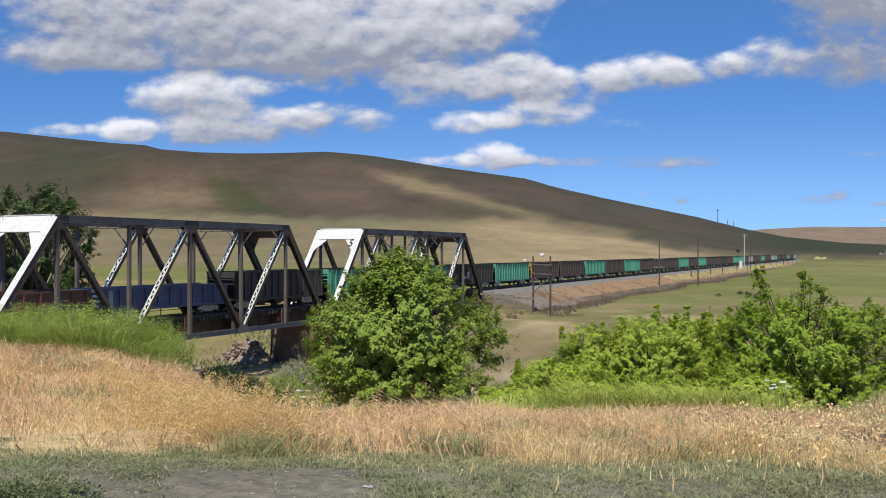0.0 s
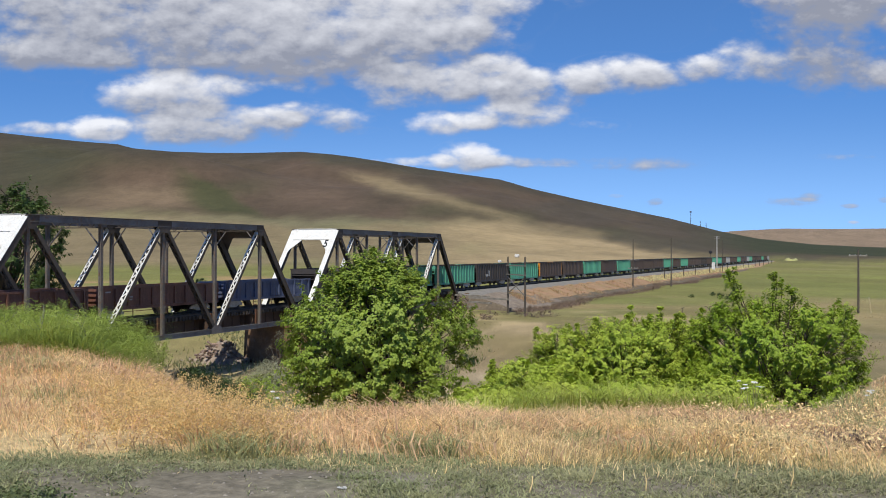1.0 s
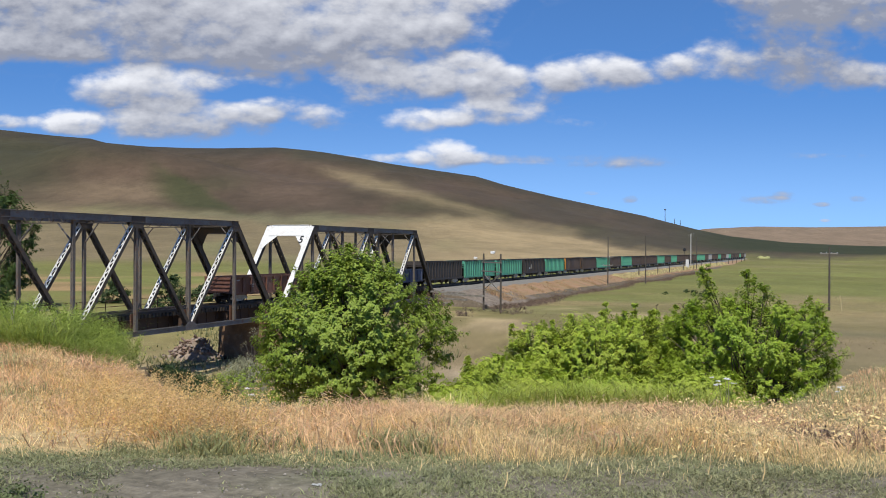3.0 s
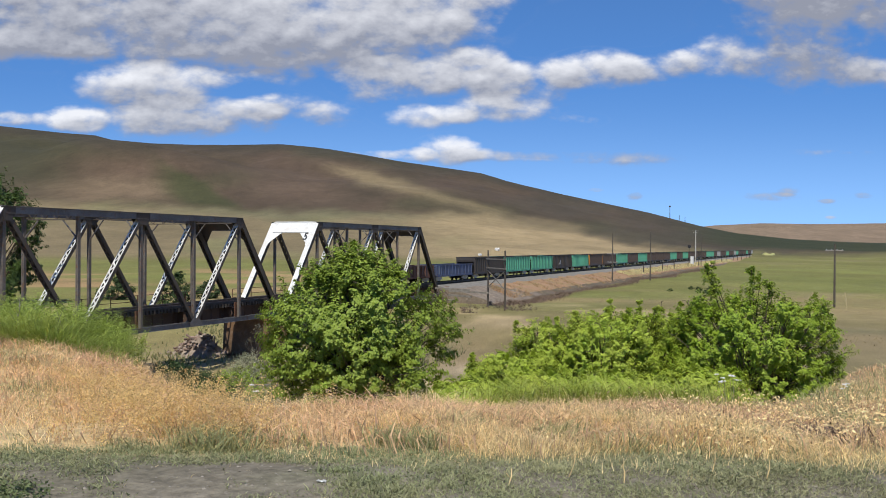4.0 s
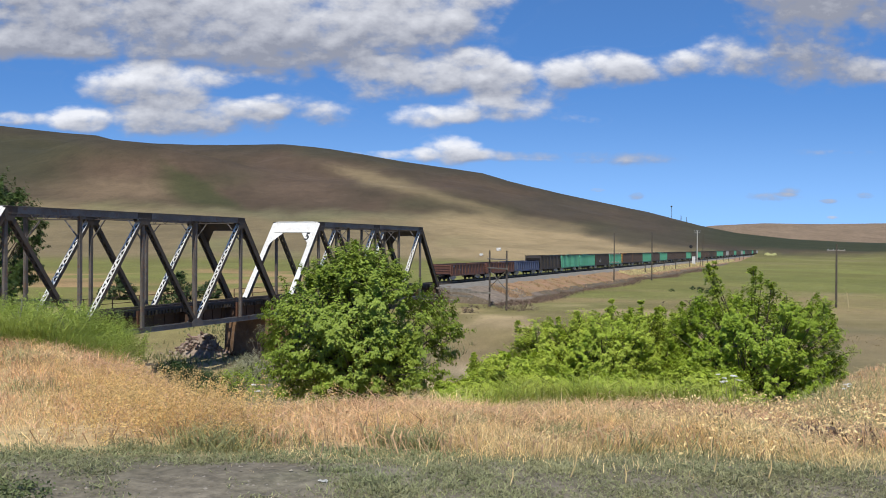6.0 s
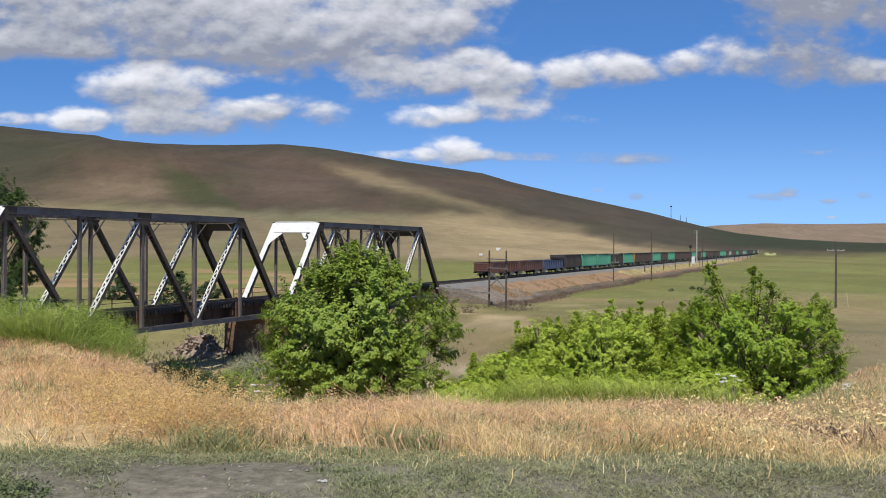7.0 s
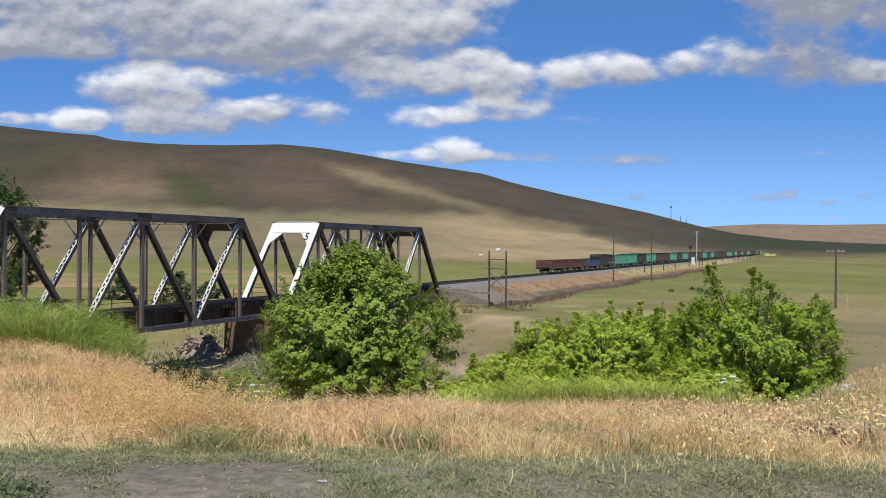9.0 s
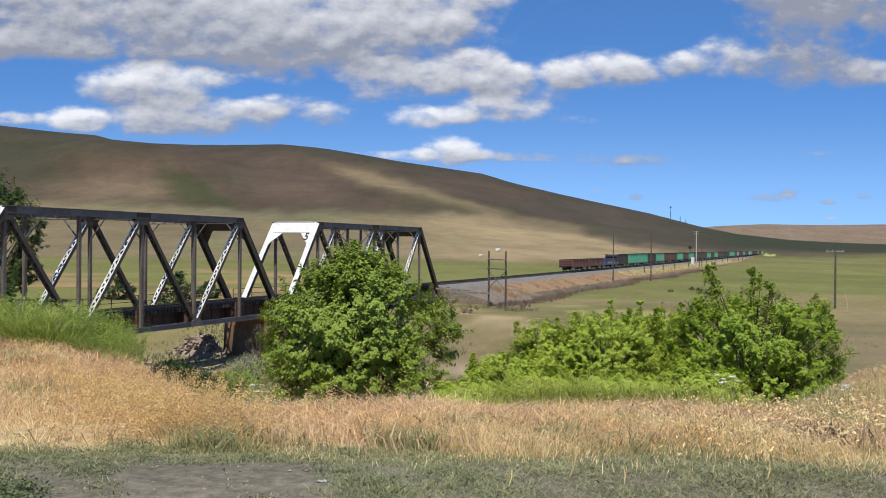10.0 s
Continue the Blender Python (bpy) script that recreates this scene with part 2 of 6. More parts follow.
RED = car_paint("maroon_car_paint", (0.175, 0.075, 0.05), (0.11, 0.055, 0.042), (0.06, 0.03, 0.024))
BLUE = car_paint("faded_blue_car_paint", (0.085, 0.11, 0.20), (0.06, 0.075, 0.13), (0.10, 0.07, 0.06))
TEAL = car_paint("teal_car_paint", (0.095, 0.35, 0.235), (0.085, 0.29, 0.20), (0.07, 0.15, 0.11))
BROWN = car_paint("dark_brown_car_paint", (0.068, 0.050, 0.044), (0.09, 0.066, 0.058), (0.03, 0.022, 0.02))
BLACK_CAR = car_paint("black_car_paint", (0.042, 0.036, 0.034), (0.06, 0.05, 0.046), (0.06, 0.045, 0.035))
ORANGE = car_paint("orange_car_paint", (0.62, 0.26, 0.03), (0.50, 0.20, 0.03), (0.2, 0.10, 0.04))
SILVER = car_paint("grey_car_paint", (0.33, 0.34, 0.35), (0.24, 0.24, 0.25), (0.14, 0.12, 0.10))
UNDER = material("grimy_running_gear", (0.03, 0.027, 0.025), (0.06, 0.05, 0.045), 0.8)
TRUCK_SIDE = material("pale_truck_frame", (0.55, 0.53, 0.49), (0.34, 0.32, 0.29), 0.8)


# ---- mesh helpers ----
def finish(bm, name, mat, smooth=False):
    bmesh.ops.recalc_face_normals(bm, faces=bm.faces)
    me = bpy.data.meshes.new(name)
    bm.to_mesh(me)
    bm.free()
    me.materials.append(mat)
    if smooth:
        me.shade_smooth()
    return me


def part(name, bm, mat, parent, label="", smooth=False):
    """Link a bmesh, or a mesh already made, as one mesh object under a thing or a part."""
    me = bm if isinstance(bm, bpy.types.Mesh) else finish(bm, name, mat, smooth)
    ob = new(name, me)
    ob.parent = parent
    if label:
        ob["label"] = label
    return ob


def thing(name, m, label, category, group="", kind=""):
    ob = new(name)
    ob.empty_display_size = 0.3
    ob.matrix_world = m
    return tagged(ob, label, category, group, kind)


def whole(name, bm, mat, label, category, group="", kind="", smooth=False):
    me = bm if isinstance(bm, bpy.types.Mesh) else finish(bm, name, mat, smooth)
    return tagged(new(name, me), label, category, group, kind)


def box(bm, c, s, m=None):
    """A box of size s about c."""
    vs = []
    for dx in (-0.5, 0.5):
        for dy in (-0.5, 0.5):
            for dz in (-0.5, 0.5):
                p = Vector((c[0] + dx * s[0], c[1] + dy * s[1], c[2] + dz * s[2]))
                vs.append(bm.verts.new(m @ p if m else p))
    for f in ((0, 1, 3, 2), (4, 6, 7, 5), (0, 4, 5, 1), (2, 3, 7, 6), (0, 2, 6, 4), (1, 5, 7, 3)):
        bm.faces.new([vs[i] for i in f])


def beam_frame(p, q, side):
    """A pose at p whose z runs to q and whose x lies along side as far as it can."""
    p, q = Vector(p), Vector(q)
    z = (q - p).normalized()
    x = Vector(side)
    x = (x - z * x.dot(z)).normalized()
    y = z.cross(x)
    m = Matrix((x, y, z)).transposed().to_4x4()
    return Matrix.Translation(p) @ m, (q - p).length


def beam(bm, p, q, w, h, side=(1, 0, 0), shift=(0, 0)):
    """A bar from p to q, w wide along side and h deep."""
    m, length = beam_frame(p, q, side)
    box(bm, (shift[0], shift[1], length / 2), (w, h, length), m)


def laced(p, q, w, h, side=(1, 0, 0), pitch=0.5, faces=(1, -1), plate=0.028, bar=0.055):
    """A built-up strut: the two webs, and the flanges with zigzag lacing that join them, as two meshes."""
    webs, lace = bmesh.new(), bmesh.new()
    m, length = beam_frame(p, q, side)
    for s in (-1, 1):
        box(webs, (s * (w / 2 - plate / 2), 0, length / 2), (plate, h, length), m)
        for t in (-1, 1):
            box(lace if t in faces else webs, (s * (w / 2 - 0.05), t * (h / 2 + 0.011), length / 2), (0.10, 0.022, length), m)
    n = max(2, int(length / pitch))
    across = m.to_3x3() @ Vector((1, 0, 0))
    for t in faces:
        y = t * (h / 2 + 0.028)
        for i in range(n):
            a = m @ Vector(((w / 2 - 0.05) * (1 if i % 2 else -1), y, length * i / n))
            b = m @ Vector(((w / 2 - 0.05) * (-1 if i % 2 else 1), y, length * (i + 1) / n))
            beam(lace, a, b, bar, 0.012, across)
        for z in (0.3, length - 0.3):
            box(lace, (0, y, z), (w - 0.02, 0.014, 0.6), m)
    return webs, lace


def tube(bm, pts, radii, sides=6):
    """A tapered tube through points."""
    rings = []
    for i, p in enumerate(pts):
        a = Vector(pts[max(0, i - 1)])
        b = Vector(pts[min(len(pts) - 1, i + 1)])
        z = (b - a).normalized()
        x = z.orthogonal().normalized()
        y = z.cross(x)
        rings.append([bm.verts.new(Vector(p) + (x * math.cos(k * 2 * math.pi / sides) + y * math.sin(k * 2 * math.pi / sides)) * radii[i]) for k in range(sides)])
    for r0, r1 in zip(rings, rings[1:]):
        for k in range(sides):
            bm.faces.new((r0[k], r0[(k + 1) % sides], r1[(k + 1) % sides], r1[k]))
    bm.faces.new(rings[0][::-1])
    bm.faces.new(rings[-1])


def lathe(bm, profile, axis_m, sides=16):
    """Turn (radius, height) pairs about the z of axis_m."""
    rings = [[bm.verts.new(axis_m @ Vector((r * math.cos(k * 2 * math.pi / sides), r * math.sin(k * 2 * math.pi / sides), h))) for k in range(sides)] for r, h in profile]
    for r0, r1 in zip(rings, rings[1:]):
        for k in range(sides):
            bm.faces.new((r0[k], r0[(k + 1) % sides], r1[(k + 1) % sides], r1[k]))
    bm.faces.new(rings[0][::-1])
    bm.faces.new(rings[-1])


def from_arrays(name, verts, faces, mat):
    me = bpy.data.meshes.new(name)
    me.from_pydata([tuple(v) for v in verts], [], [tuple(f) for f in faces])
    me.materials.append(mat)
    return me


def smoothstep(a, b, x):
    t = np.clip((np.asarray(x, float) - a) / (b - a), 0, 1)
    return t * t * (3 - 2 * t)


# ---- ground ----
def local(x, y):
    """Metres ahead of and to the right of the standpoint, along the view's mean heading."""
    return x * FWD.x + y * FWD.y, x * RGT.x + y * RGT.y


def wavy(x, y, s, seed=0.0):
    """Smooth ripple between -1 and 1, without any grid."""
    return (np.sin(x / s + seed) * np.cos(y / s * 0.83 - seed * 1.7) + np.sin((x * 0.6 + y) / s * 1.31 + seed * 2.3) * 0.7
            + np.cos((y * 0.7 - x) / s * 2.17 + seed) * 0.45) / 2.15


# height of the skyline over the valley, in degrees, by bearing
RIDGE_AT = np.array([-60, -40, -29, -26.1, -23.1, -21.0, -20.1, -17.8, -13.5, -10.1, -8.1, -5.1, -3.0, 2.4, 4.1, 7.7, 12.9, 15.9, 17.9, 21.1, 24.1, 26.1, 34.0, 60.0])
RIDGE_UP = np.array([6.6, 6.9, 6.85, 6.72, 6.51, 6.43, 6.21, 6.08, 6.17, 6.3, 6.15, 5.79, 5.42, 4.64, 4.15, 3.29, 2.14, 1.35, 0.91, 0.54, 0.38, 0.33, 0.25, 0.2])
FAR_AT = np.array([-60, 10, 15.0, 16.6, 19.5, 22.6, 26.1, 34.0, 60.0])
FAR_UP = np.array([0.4, 0.6, 1.2, 1.42, 1.55, 1.49, 1.52, 1.6, 1.0])


def ground_height(x, y):
    x, y = np.asarray(x, float), np.asarray(y, float)
    a, c = local(x, y)
    r = np.hypot(x, y)
    plain = -2.6 + 0.25 * wavy(x, y, 17.0) + 0.10 * wavy(x, y, 5.0, 1.3)
    # creek bed under the bridge
    creek = np.exp(-(((y - 63 - 0.10 * (x + 48)) / 23.0) ** 4)) * smoothstep(12, -8, x + 0.2 * y - 8)
    plain = plain - 3.2 * creek * (1 + 0.08 * wavy(x, y, 4.0, 0.4))
    # roadside bank on which the camera stands
    edge = 11.3 + 6.5 * smoothstep(-2.0, -7.5, c) + 3.4 * smoothstep(3.7, 7.4, c) + 0.5 * wavy(x, y, 3.1, 2.0)
    bank = 3.52 - 0.10 * np.clip(a - 6.5, 0, 40) + 0.05 * wavy(x, y, 2.3, 0.7) * smoothstep(6.5, 8.5, a)
    bank = bank + 0.78 * smoothstep(-2.5, -7.5, c) * smoothstep(8, 15, a) + 0.58 * smoothstep(3.7, 7.6, c) * smoothstep(9, 14, a)
    drop = np.clip(a - edge, 0, None)
    bank = bank - 0.55 * drop
    z = np.maximum(plain, bank)
    k = 0.5
    both = np.clip(0.5 + 0.5 * (bank - plain) / k, 0, 1)
    z = np.where(np.abs(bank - plain) < k, plain * (1 - both) + bank * both + k * both * (1 - both) * 0.5, z)
    # the hills
    at = np.degrees(np.arctan2(c, np.maximum(a, 1e-3)))
    at = np.where(a < 0, np.sign(c) * 60, np.clip(at, -60, 60))
    crest = 2500.0 - 6.0 * at
    t = np.clip((r - 260) / (crest - 260), 0, 1.25)
    rise = np.interp(at, RIDGE_AT, RIDGE_UP)
    top = np.tan(np.radians(rise)) * crest + 7.0
    form = np.where(t < 1, t ** 2.1 * (1.9 - 0.9 * t), 1.0 - 0.6 * (t - 1))
    gullies = 1 + (0.10 * wavy(at * 22, r * 0.35, 60, 0.3) + 0.05 * wavy(at * 40, r * 0.6, 55, 2.0)) * np.clip(t * 1.6 - 0.25, 0, 1) * np.clip((1.0 - t) * 4, 0, 1)
    gullies = 1 + (gullies - 1) * np.clip((1.0 - t) * 5, 0, 1)
    spur = 62 * np.exp(-(((at + 19.5) / 6.2) ** 2)) * np.exp(-(((r - 1500) / 270) ** 2)) + 20 * np.exp(-(((at + 2) / 6.0) ** 2)) * np.exp(-(((r - 1350) / 260) ** 2))
    hill = (top * form * gullies + spur) * smoothstep(-30, 60, a)
    far = np.tan(np.radians(np.interp(at, FAR_AT, FAR_UP))) * 4600 * smoothstep(3000, 4600, r) * smoothstep(-30, 60, a)
    return z + np.maximum(hill, far)


def ground_colours(x, y):
    """Colours of plants and earth, zone by zone; cloud shade painted into the slopes."""
    a, c = local(x, y)
    r = np.hypot(x, y)
    at = np.degrees(np.arctan2(c, np.maximum(a, 1e-3)))
    col = np.zeros((len(x), 3))

    def lay(rgb, w):
        w = np.clip(w, 0, 1)[:, None]
        col[:] = col * (1 - w) + np.array(rgb) * w

    n1, n2, n3 = wavy(x, y, 23.0, 0.5), wavy(x, y, 7.0, 1.9), wavy(x * 0.5, y * 1.3, 9.0, 4.4)
    lay((0.170, 0.166, 0.055), np.ones(len(x)))                                         # meadow
    lay((0.225, 0.195, 0.092), smoothstep(0.1, 0.6, n1 + 0.4 * n2) * 0.75)                # dry patches
    lay((0.29, 0.215, 0.132), smoothstep(125, 75, r) * 0.9)                             # bare soil of the near flat
    lay((0.34, 0.275, 0.145), smoothstep(0.25, 0.7, n3) * smoothstep(135, 80, r) * 0.7)
    lay((0.17, 0.155, 0.085), np.exp(-(((y - 63 - 0.10 * (x + 48)) / 25.0) ** 4)) * smoothstep(12, -8, x + 0.2 * y - 8) * smoothstep(-0.6, 0.5, n2) * 0.8)
    streak = wavy(x * 0.8 + 3 * n2, y * 0.8, 3.6, 2.4) + 0.5 * wavy(x, y, 1.7, 0.8)
    lay((0.45, 0.35, 0.205), smoothstep(0.05, 0.65, streak + 0.4 * n3) * smoothstep(150, 110, r) * smoothstep(24, 40, r) * 0.8)
    lay((0.25, 0.20, 0.105), smoothstep(-0.2, 0.5, wavy(x, y, 11.0, 3.1)) * smoothstep(14, 20, at) * smoothstep(210, 150, r) * 0.85)
    lay((0.17, 0.145, 0.065), smoothstep(0.2, 0.7, -n2 + 0.3 * n1) * smoothstep(150, 90, r) * 0.6)
    lay((0.162, 0.178, 0.050), smoothstep(100, 150, r) * smoothstep(430, 320, r) * smoothstep(-0.7, 0.5, n1 + 0.5 * n2) * 0.7)
    lay((0.27, 0.205, 0.105), smoothstep(0.3, 0.6, n3 + 0.4 * n1) * smoothstep(90, 110, r) * smoothstep(190, 140, r) * 0.7)
    lay((0.33, 0.215, 0.115), smoothstep(-0.2, 0.5, wavy(x, y, 13.0, 0.8) + 0.5 * n2) * smoothstep(-6, -10, at) * smoothstep(120, 150, r) * smoothstep(330, 260, r) * 0.8)
    lay((0.43, 0.345, 0.245), np.exp(-(((at - 1.9) / 1.6) ** 2)) * np.exp(-(((r - 80 - 2 * n2) / 3.5) ** 2)) * 0.8)
    lay((0.14, 0.112, 0.08), (np.exp(-(((r - 97 - 2.5 * n2) / 1.3) ** 2)) + 0.8 * np.exp(-(((r - 88 - 3 * n3) / 1.2) ** 2)) + 0.7 * np.exp(-(((r - 72 - 3 * n2) / 1.4) ** 2))) * smoothstep(-3, 0, at) * smoothstep(10, 6, at) * 0.55)
    lay((0.268, 0.206, 0.108), smoothstep(9, 15, at) * smoothstep(100, 118, r) * smoothstep(165, 140, r) * smoothstep(-0.7, 0.3, n3 + 0.5 * n2) * 0.75)
    lay((0.222, 0.174, 0.100), smoothstep(8, 14, at) * smoothstep(40, 50, r) * smoothstep(112, 98, r) * smoothstep(-0.9, 0.1, n2 + 0.5 * n1) * 0.85)
    lay((0.115, 0.112, 0.056), smoothstep(19, 23, at) * np.exp(-(((r - 92 - 3 * n2) / 6) ** 2)) * 0.7)
    lay((0.145, 0.138, 0.070), smoothstep(18, 22, at) * np.exp(-(((r - 66 - 4 * n2) / 9) ** 2)) * 0.6)
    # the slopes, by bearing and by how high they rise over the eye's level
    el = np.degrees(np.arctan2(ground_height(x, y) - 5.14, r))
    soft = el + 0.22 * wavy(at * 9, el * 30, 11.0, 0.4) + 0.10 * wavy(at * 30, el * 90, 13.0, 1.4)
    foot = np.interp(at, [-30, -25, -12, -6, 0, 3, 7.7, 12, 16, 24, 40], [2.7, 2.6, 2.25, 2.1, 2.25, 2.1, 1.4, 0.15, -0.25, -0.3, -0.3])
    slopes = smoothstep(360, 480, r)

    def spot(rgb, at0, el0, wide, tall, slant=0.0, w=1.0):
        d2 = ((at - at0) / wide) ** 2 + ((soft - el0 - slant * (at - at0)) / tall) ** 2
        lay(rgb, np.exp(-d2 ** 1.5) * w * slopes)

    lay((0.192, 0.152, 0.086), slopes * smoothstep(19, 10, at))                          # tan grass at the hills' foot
    # paler to the right: sunlit ground painted into the colour
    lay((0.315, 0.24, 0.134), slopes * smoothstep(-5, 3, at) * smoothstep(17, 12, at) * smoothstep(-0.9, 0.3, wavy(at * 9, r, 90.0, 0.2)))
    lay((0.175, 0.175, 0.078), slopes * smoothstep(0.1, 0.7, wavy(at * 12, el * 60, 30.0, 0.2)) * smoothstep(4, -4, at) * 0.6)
    spot((0.140, 0.138, 0.078), -9.0, 2.0, 9.0, 0.40, 0.0, 0.7)                                     # grey-green strip below the slopes, cloud shadow painted in
    # cloud shadow and sunlit gaps painted in with the slopes' plant colours
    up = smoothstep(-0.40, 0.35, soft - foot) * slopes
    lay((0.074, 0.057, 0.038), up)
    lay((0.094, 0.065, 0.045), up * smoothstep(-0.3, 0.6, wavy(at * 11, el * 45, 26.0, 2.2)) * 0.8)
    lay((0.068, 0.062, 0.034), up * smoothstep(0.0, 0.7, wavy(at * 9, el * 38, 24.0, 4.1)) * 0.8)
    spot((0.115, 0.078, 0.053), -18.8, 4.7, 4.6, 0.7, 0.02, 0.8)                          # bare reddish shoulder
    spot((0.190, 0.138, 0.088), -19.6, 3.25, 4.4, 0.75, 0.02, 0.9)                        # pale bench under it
    spot((0.052, 0.050, 0.027), -25.5, 4.7, 3.6, 1.6, 0.0, 0.9)                           # flank darkened by painted cloud shadow
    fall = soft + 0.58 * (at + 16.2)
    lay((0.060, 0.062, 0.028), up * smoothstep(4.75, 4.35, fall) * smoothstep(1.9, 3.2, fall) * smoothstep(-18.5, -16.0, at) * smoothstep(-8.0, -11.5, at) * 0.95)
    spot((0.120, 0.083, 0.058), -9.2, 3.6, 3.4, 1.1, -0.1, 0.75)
    spot((0.240, 0.186, 0.105), -3.6, 3.95, 3.4, 0.55, -0.24, 0.85)                       # pale grass on the shoulder, sunlit tone painted in
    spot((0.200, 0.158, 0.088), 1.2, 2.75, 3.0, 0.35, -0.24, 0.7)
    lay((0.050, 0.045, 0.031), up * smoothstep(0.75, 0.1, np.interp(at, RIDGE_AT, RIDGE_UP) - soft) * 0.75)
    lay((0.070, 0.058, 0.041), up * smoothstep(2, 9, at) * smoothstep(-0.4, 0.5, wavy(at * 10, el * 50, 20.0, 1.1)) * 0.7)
    # dark green band to the right, pale hills beyond
    lay((0.040, 0.045, 0.021), smoothstep(13, 19, at) * smoothstep(900, 1200, r))
    lay((0.215, 0.160, 0.112), smoothstep(2900, 3200, r))
    # roadside
    lay((0.50, 0.38, 0.21), smoothstep(3.0, 0.0, np.maximum(a - 22, 0)) * smoothstep(34, 26, r))
    dirt = smoothstep(7.6, 6.8, a + 0.25 * wavy(x, y, 0.9, 0.3)) * smoothstep(30, 20, r)
    lay((0.178, 0.158, 0.124), dirt)
    lay((0.26, 0.23, 0.185), dirt * smoothstep(0.1, 0.7, wavy(x, y, 0.5, 1.3) + 0.4 * wavy(x, y, 0.16, 0.3)) * 0.8)
    lay((0.105, 0.10, 0.065), dirt * smoothstep(-1.6, -2.8, c + 0.4 * wavy(x, y, 0.7, 2.2)) * 0.4)
    lay((0.36, 0.28, 0.15), smoothstep(2.8, 4.5, c) * smoothstep(7.6, 8.4, a) * smoothstep(30, 22, r) * 0.8)
    lay((0.14, 0.15, 0.085), dirt * smoothstep(0.1, 0.7, wavy(x, y, 0.6, 5.5) + 0.12 * c) * 0.7)
    return np.clip(col, 0.01, 1)


def make_ground():
    inner = np.arange(-36, 36.001, 0.3)
    outer = np.concatenate([np.arange(36, 324, 6.0)[1:]])
    angles = np.radians(np.concatenate([inner, outer]))
    radii = np.concatenate([np.linspace(1.5, 30, 110), np.geomspace(30.5, 4900, 210)])
    A, R = np.meshgrid(angles, radii)
    fx, fy, gx, gy = FWD.x, FWD.y, RGT.x, RGT.y
    x = (R * (np.cos(A) * fx + np.sin(A) * gx)).ravel()
    y = (R * (np.cos(A) * fy + np.sin(A) * gy)).ravel()
    z = ground_height(x, y)
    nA, nR = len(angles), len(radii)
    verts = np.column_stack([x, y, z])
    verts = np.vstack([verts, [[0, 0, float(ground_height(np.array([0.0]), np.array([0.01]))[0])]]])
    i = np.arange(nR - 1)[:, None] * nA + np.arange(nA)[None, :]
    j = np.arange(nR - 1)[:, None] * nA + (np.arange(nA)[None, :] + 1) % nA
    quads = np.stack([i, i + nA, j + nA, j], -1).reshape(-1, 4)
    me = bpy.data.meshes.new("ground")
    centre = len(verts) - 1
    fan = [(centre, k, (k + 1) % nA) for k in range(nA)]
    me.from_pydata(verts.tolist(), [], quads.tolist() + fan)
    # this layer also carries the slopes' painted cloud shade
    tint = me.color_attributes.new("soil_and_shade", "FLOAT_COLOR", "POINT")
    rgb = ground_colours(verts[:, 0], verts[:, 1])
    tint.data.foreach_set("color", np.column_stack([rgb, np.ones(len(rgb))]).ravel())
    me.shade_smooth()
    m = bpy.data.materials.new("grass_and_soil")
    m.use_nodes = True
    n = Net(m.node_tree)
    bsdf = n.put("ShaderNodeBsdfPrincipled")
    out = n.put("ShaderNodeOutputMaterial")
    n.join(bsdf.outputs[0], out.inputs[0])
    col = n.put("ShaderNodeVertexColor")
    col.layer_name = "soil_and_shade"
    where = n.put("ShaderNodeNewGeometry").outputs["Position"]
    # the slopes' wear runs downhill, so the coarse mottling is drawn out along the fall line
    slope = n.put("ShaderNodeCombineXYZ")
    n.join(n.math("MULTIPLY", n.dot(where, FWD), 0.5), slope.inputs[0])
    n.join(n.dot(where, RGT), slope.inputs[1])
    slope = slope.outputs[0]
    n1 = n.noise(slope, 0.012, 6, 0.6)
    n2 = n.noise(where, 0.35, 6, 0.65)
    n3 = n.noise(where, 9.0, 4, 0.7)
    n4 = n.noise(slope, 0.05, 6, 0.65, 0.6)
    f = n.math("MULTIPLY", n.math("MULTIPLY", n.ramp(n1, 0.25, 0.75, 0.86, 1.14), n.ramp(n2, 0.25, 0.75, 0.88, 1.12)), n.math("MULTIPLY", n.ramp(n3, 0.25, 0.75, 0.66, 1.34), n.ramp(n4, 0.3, 0.7, 0.88, 1.12)))
    vec = n.put("ShaderNodeVectorMath", operation="SCALE")
    n.join(col.outputs[0], vec.inputs[0])
    n.join(f, vec.inputs["Scale"])
    n.join(vec.outputs[0], bsdf.inputs["Base Color"])
    bsdf.inputs["Roughness"].default_value = 0.95
    bsdf.inputs["Specular IOR Level"].default_value = 0.15
    b = n.put("ShaderNodeBump")
    b.inputs["Strength"].default_value = 0.6
    b.inputs["Distance"].default_value = 0.05
    n.join(n.math("ADD", n2, n3), b.inputs["Height"])
    n.join(b.outputs[0], bsdf.inputs["Normal"])
    me.materials.append(m)
    tagged(new("ground", me), "dry grassland, creek bed and brown hills", "ground", kind="structure")


make_ground()


def height(x, y):
    return float(ground_height(np.array([x]), np.array([y]))[0])


# ---- railway ----
TRACK_X = -51.17       # centre line; the line runs straight along y
PANEL = 6.33
TOP_Z, LOW_Z = 7.59, -1.71
SPAN = 6 * PANEL
SPANS = (36.01, 36.01 + SPAN + 0.86)
END_Y = SPANS[1] + SPAN + 0.6


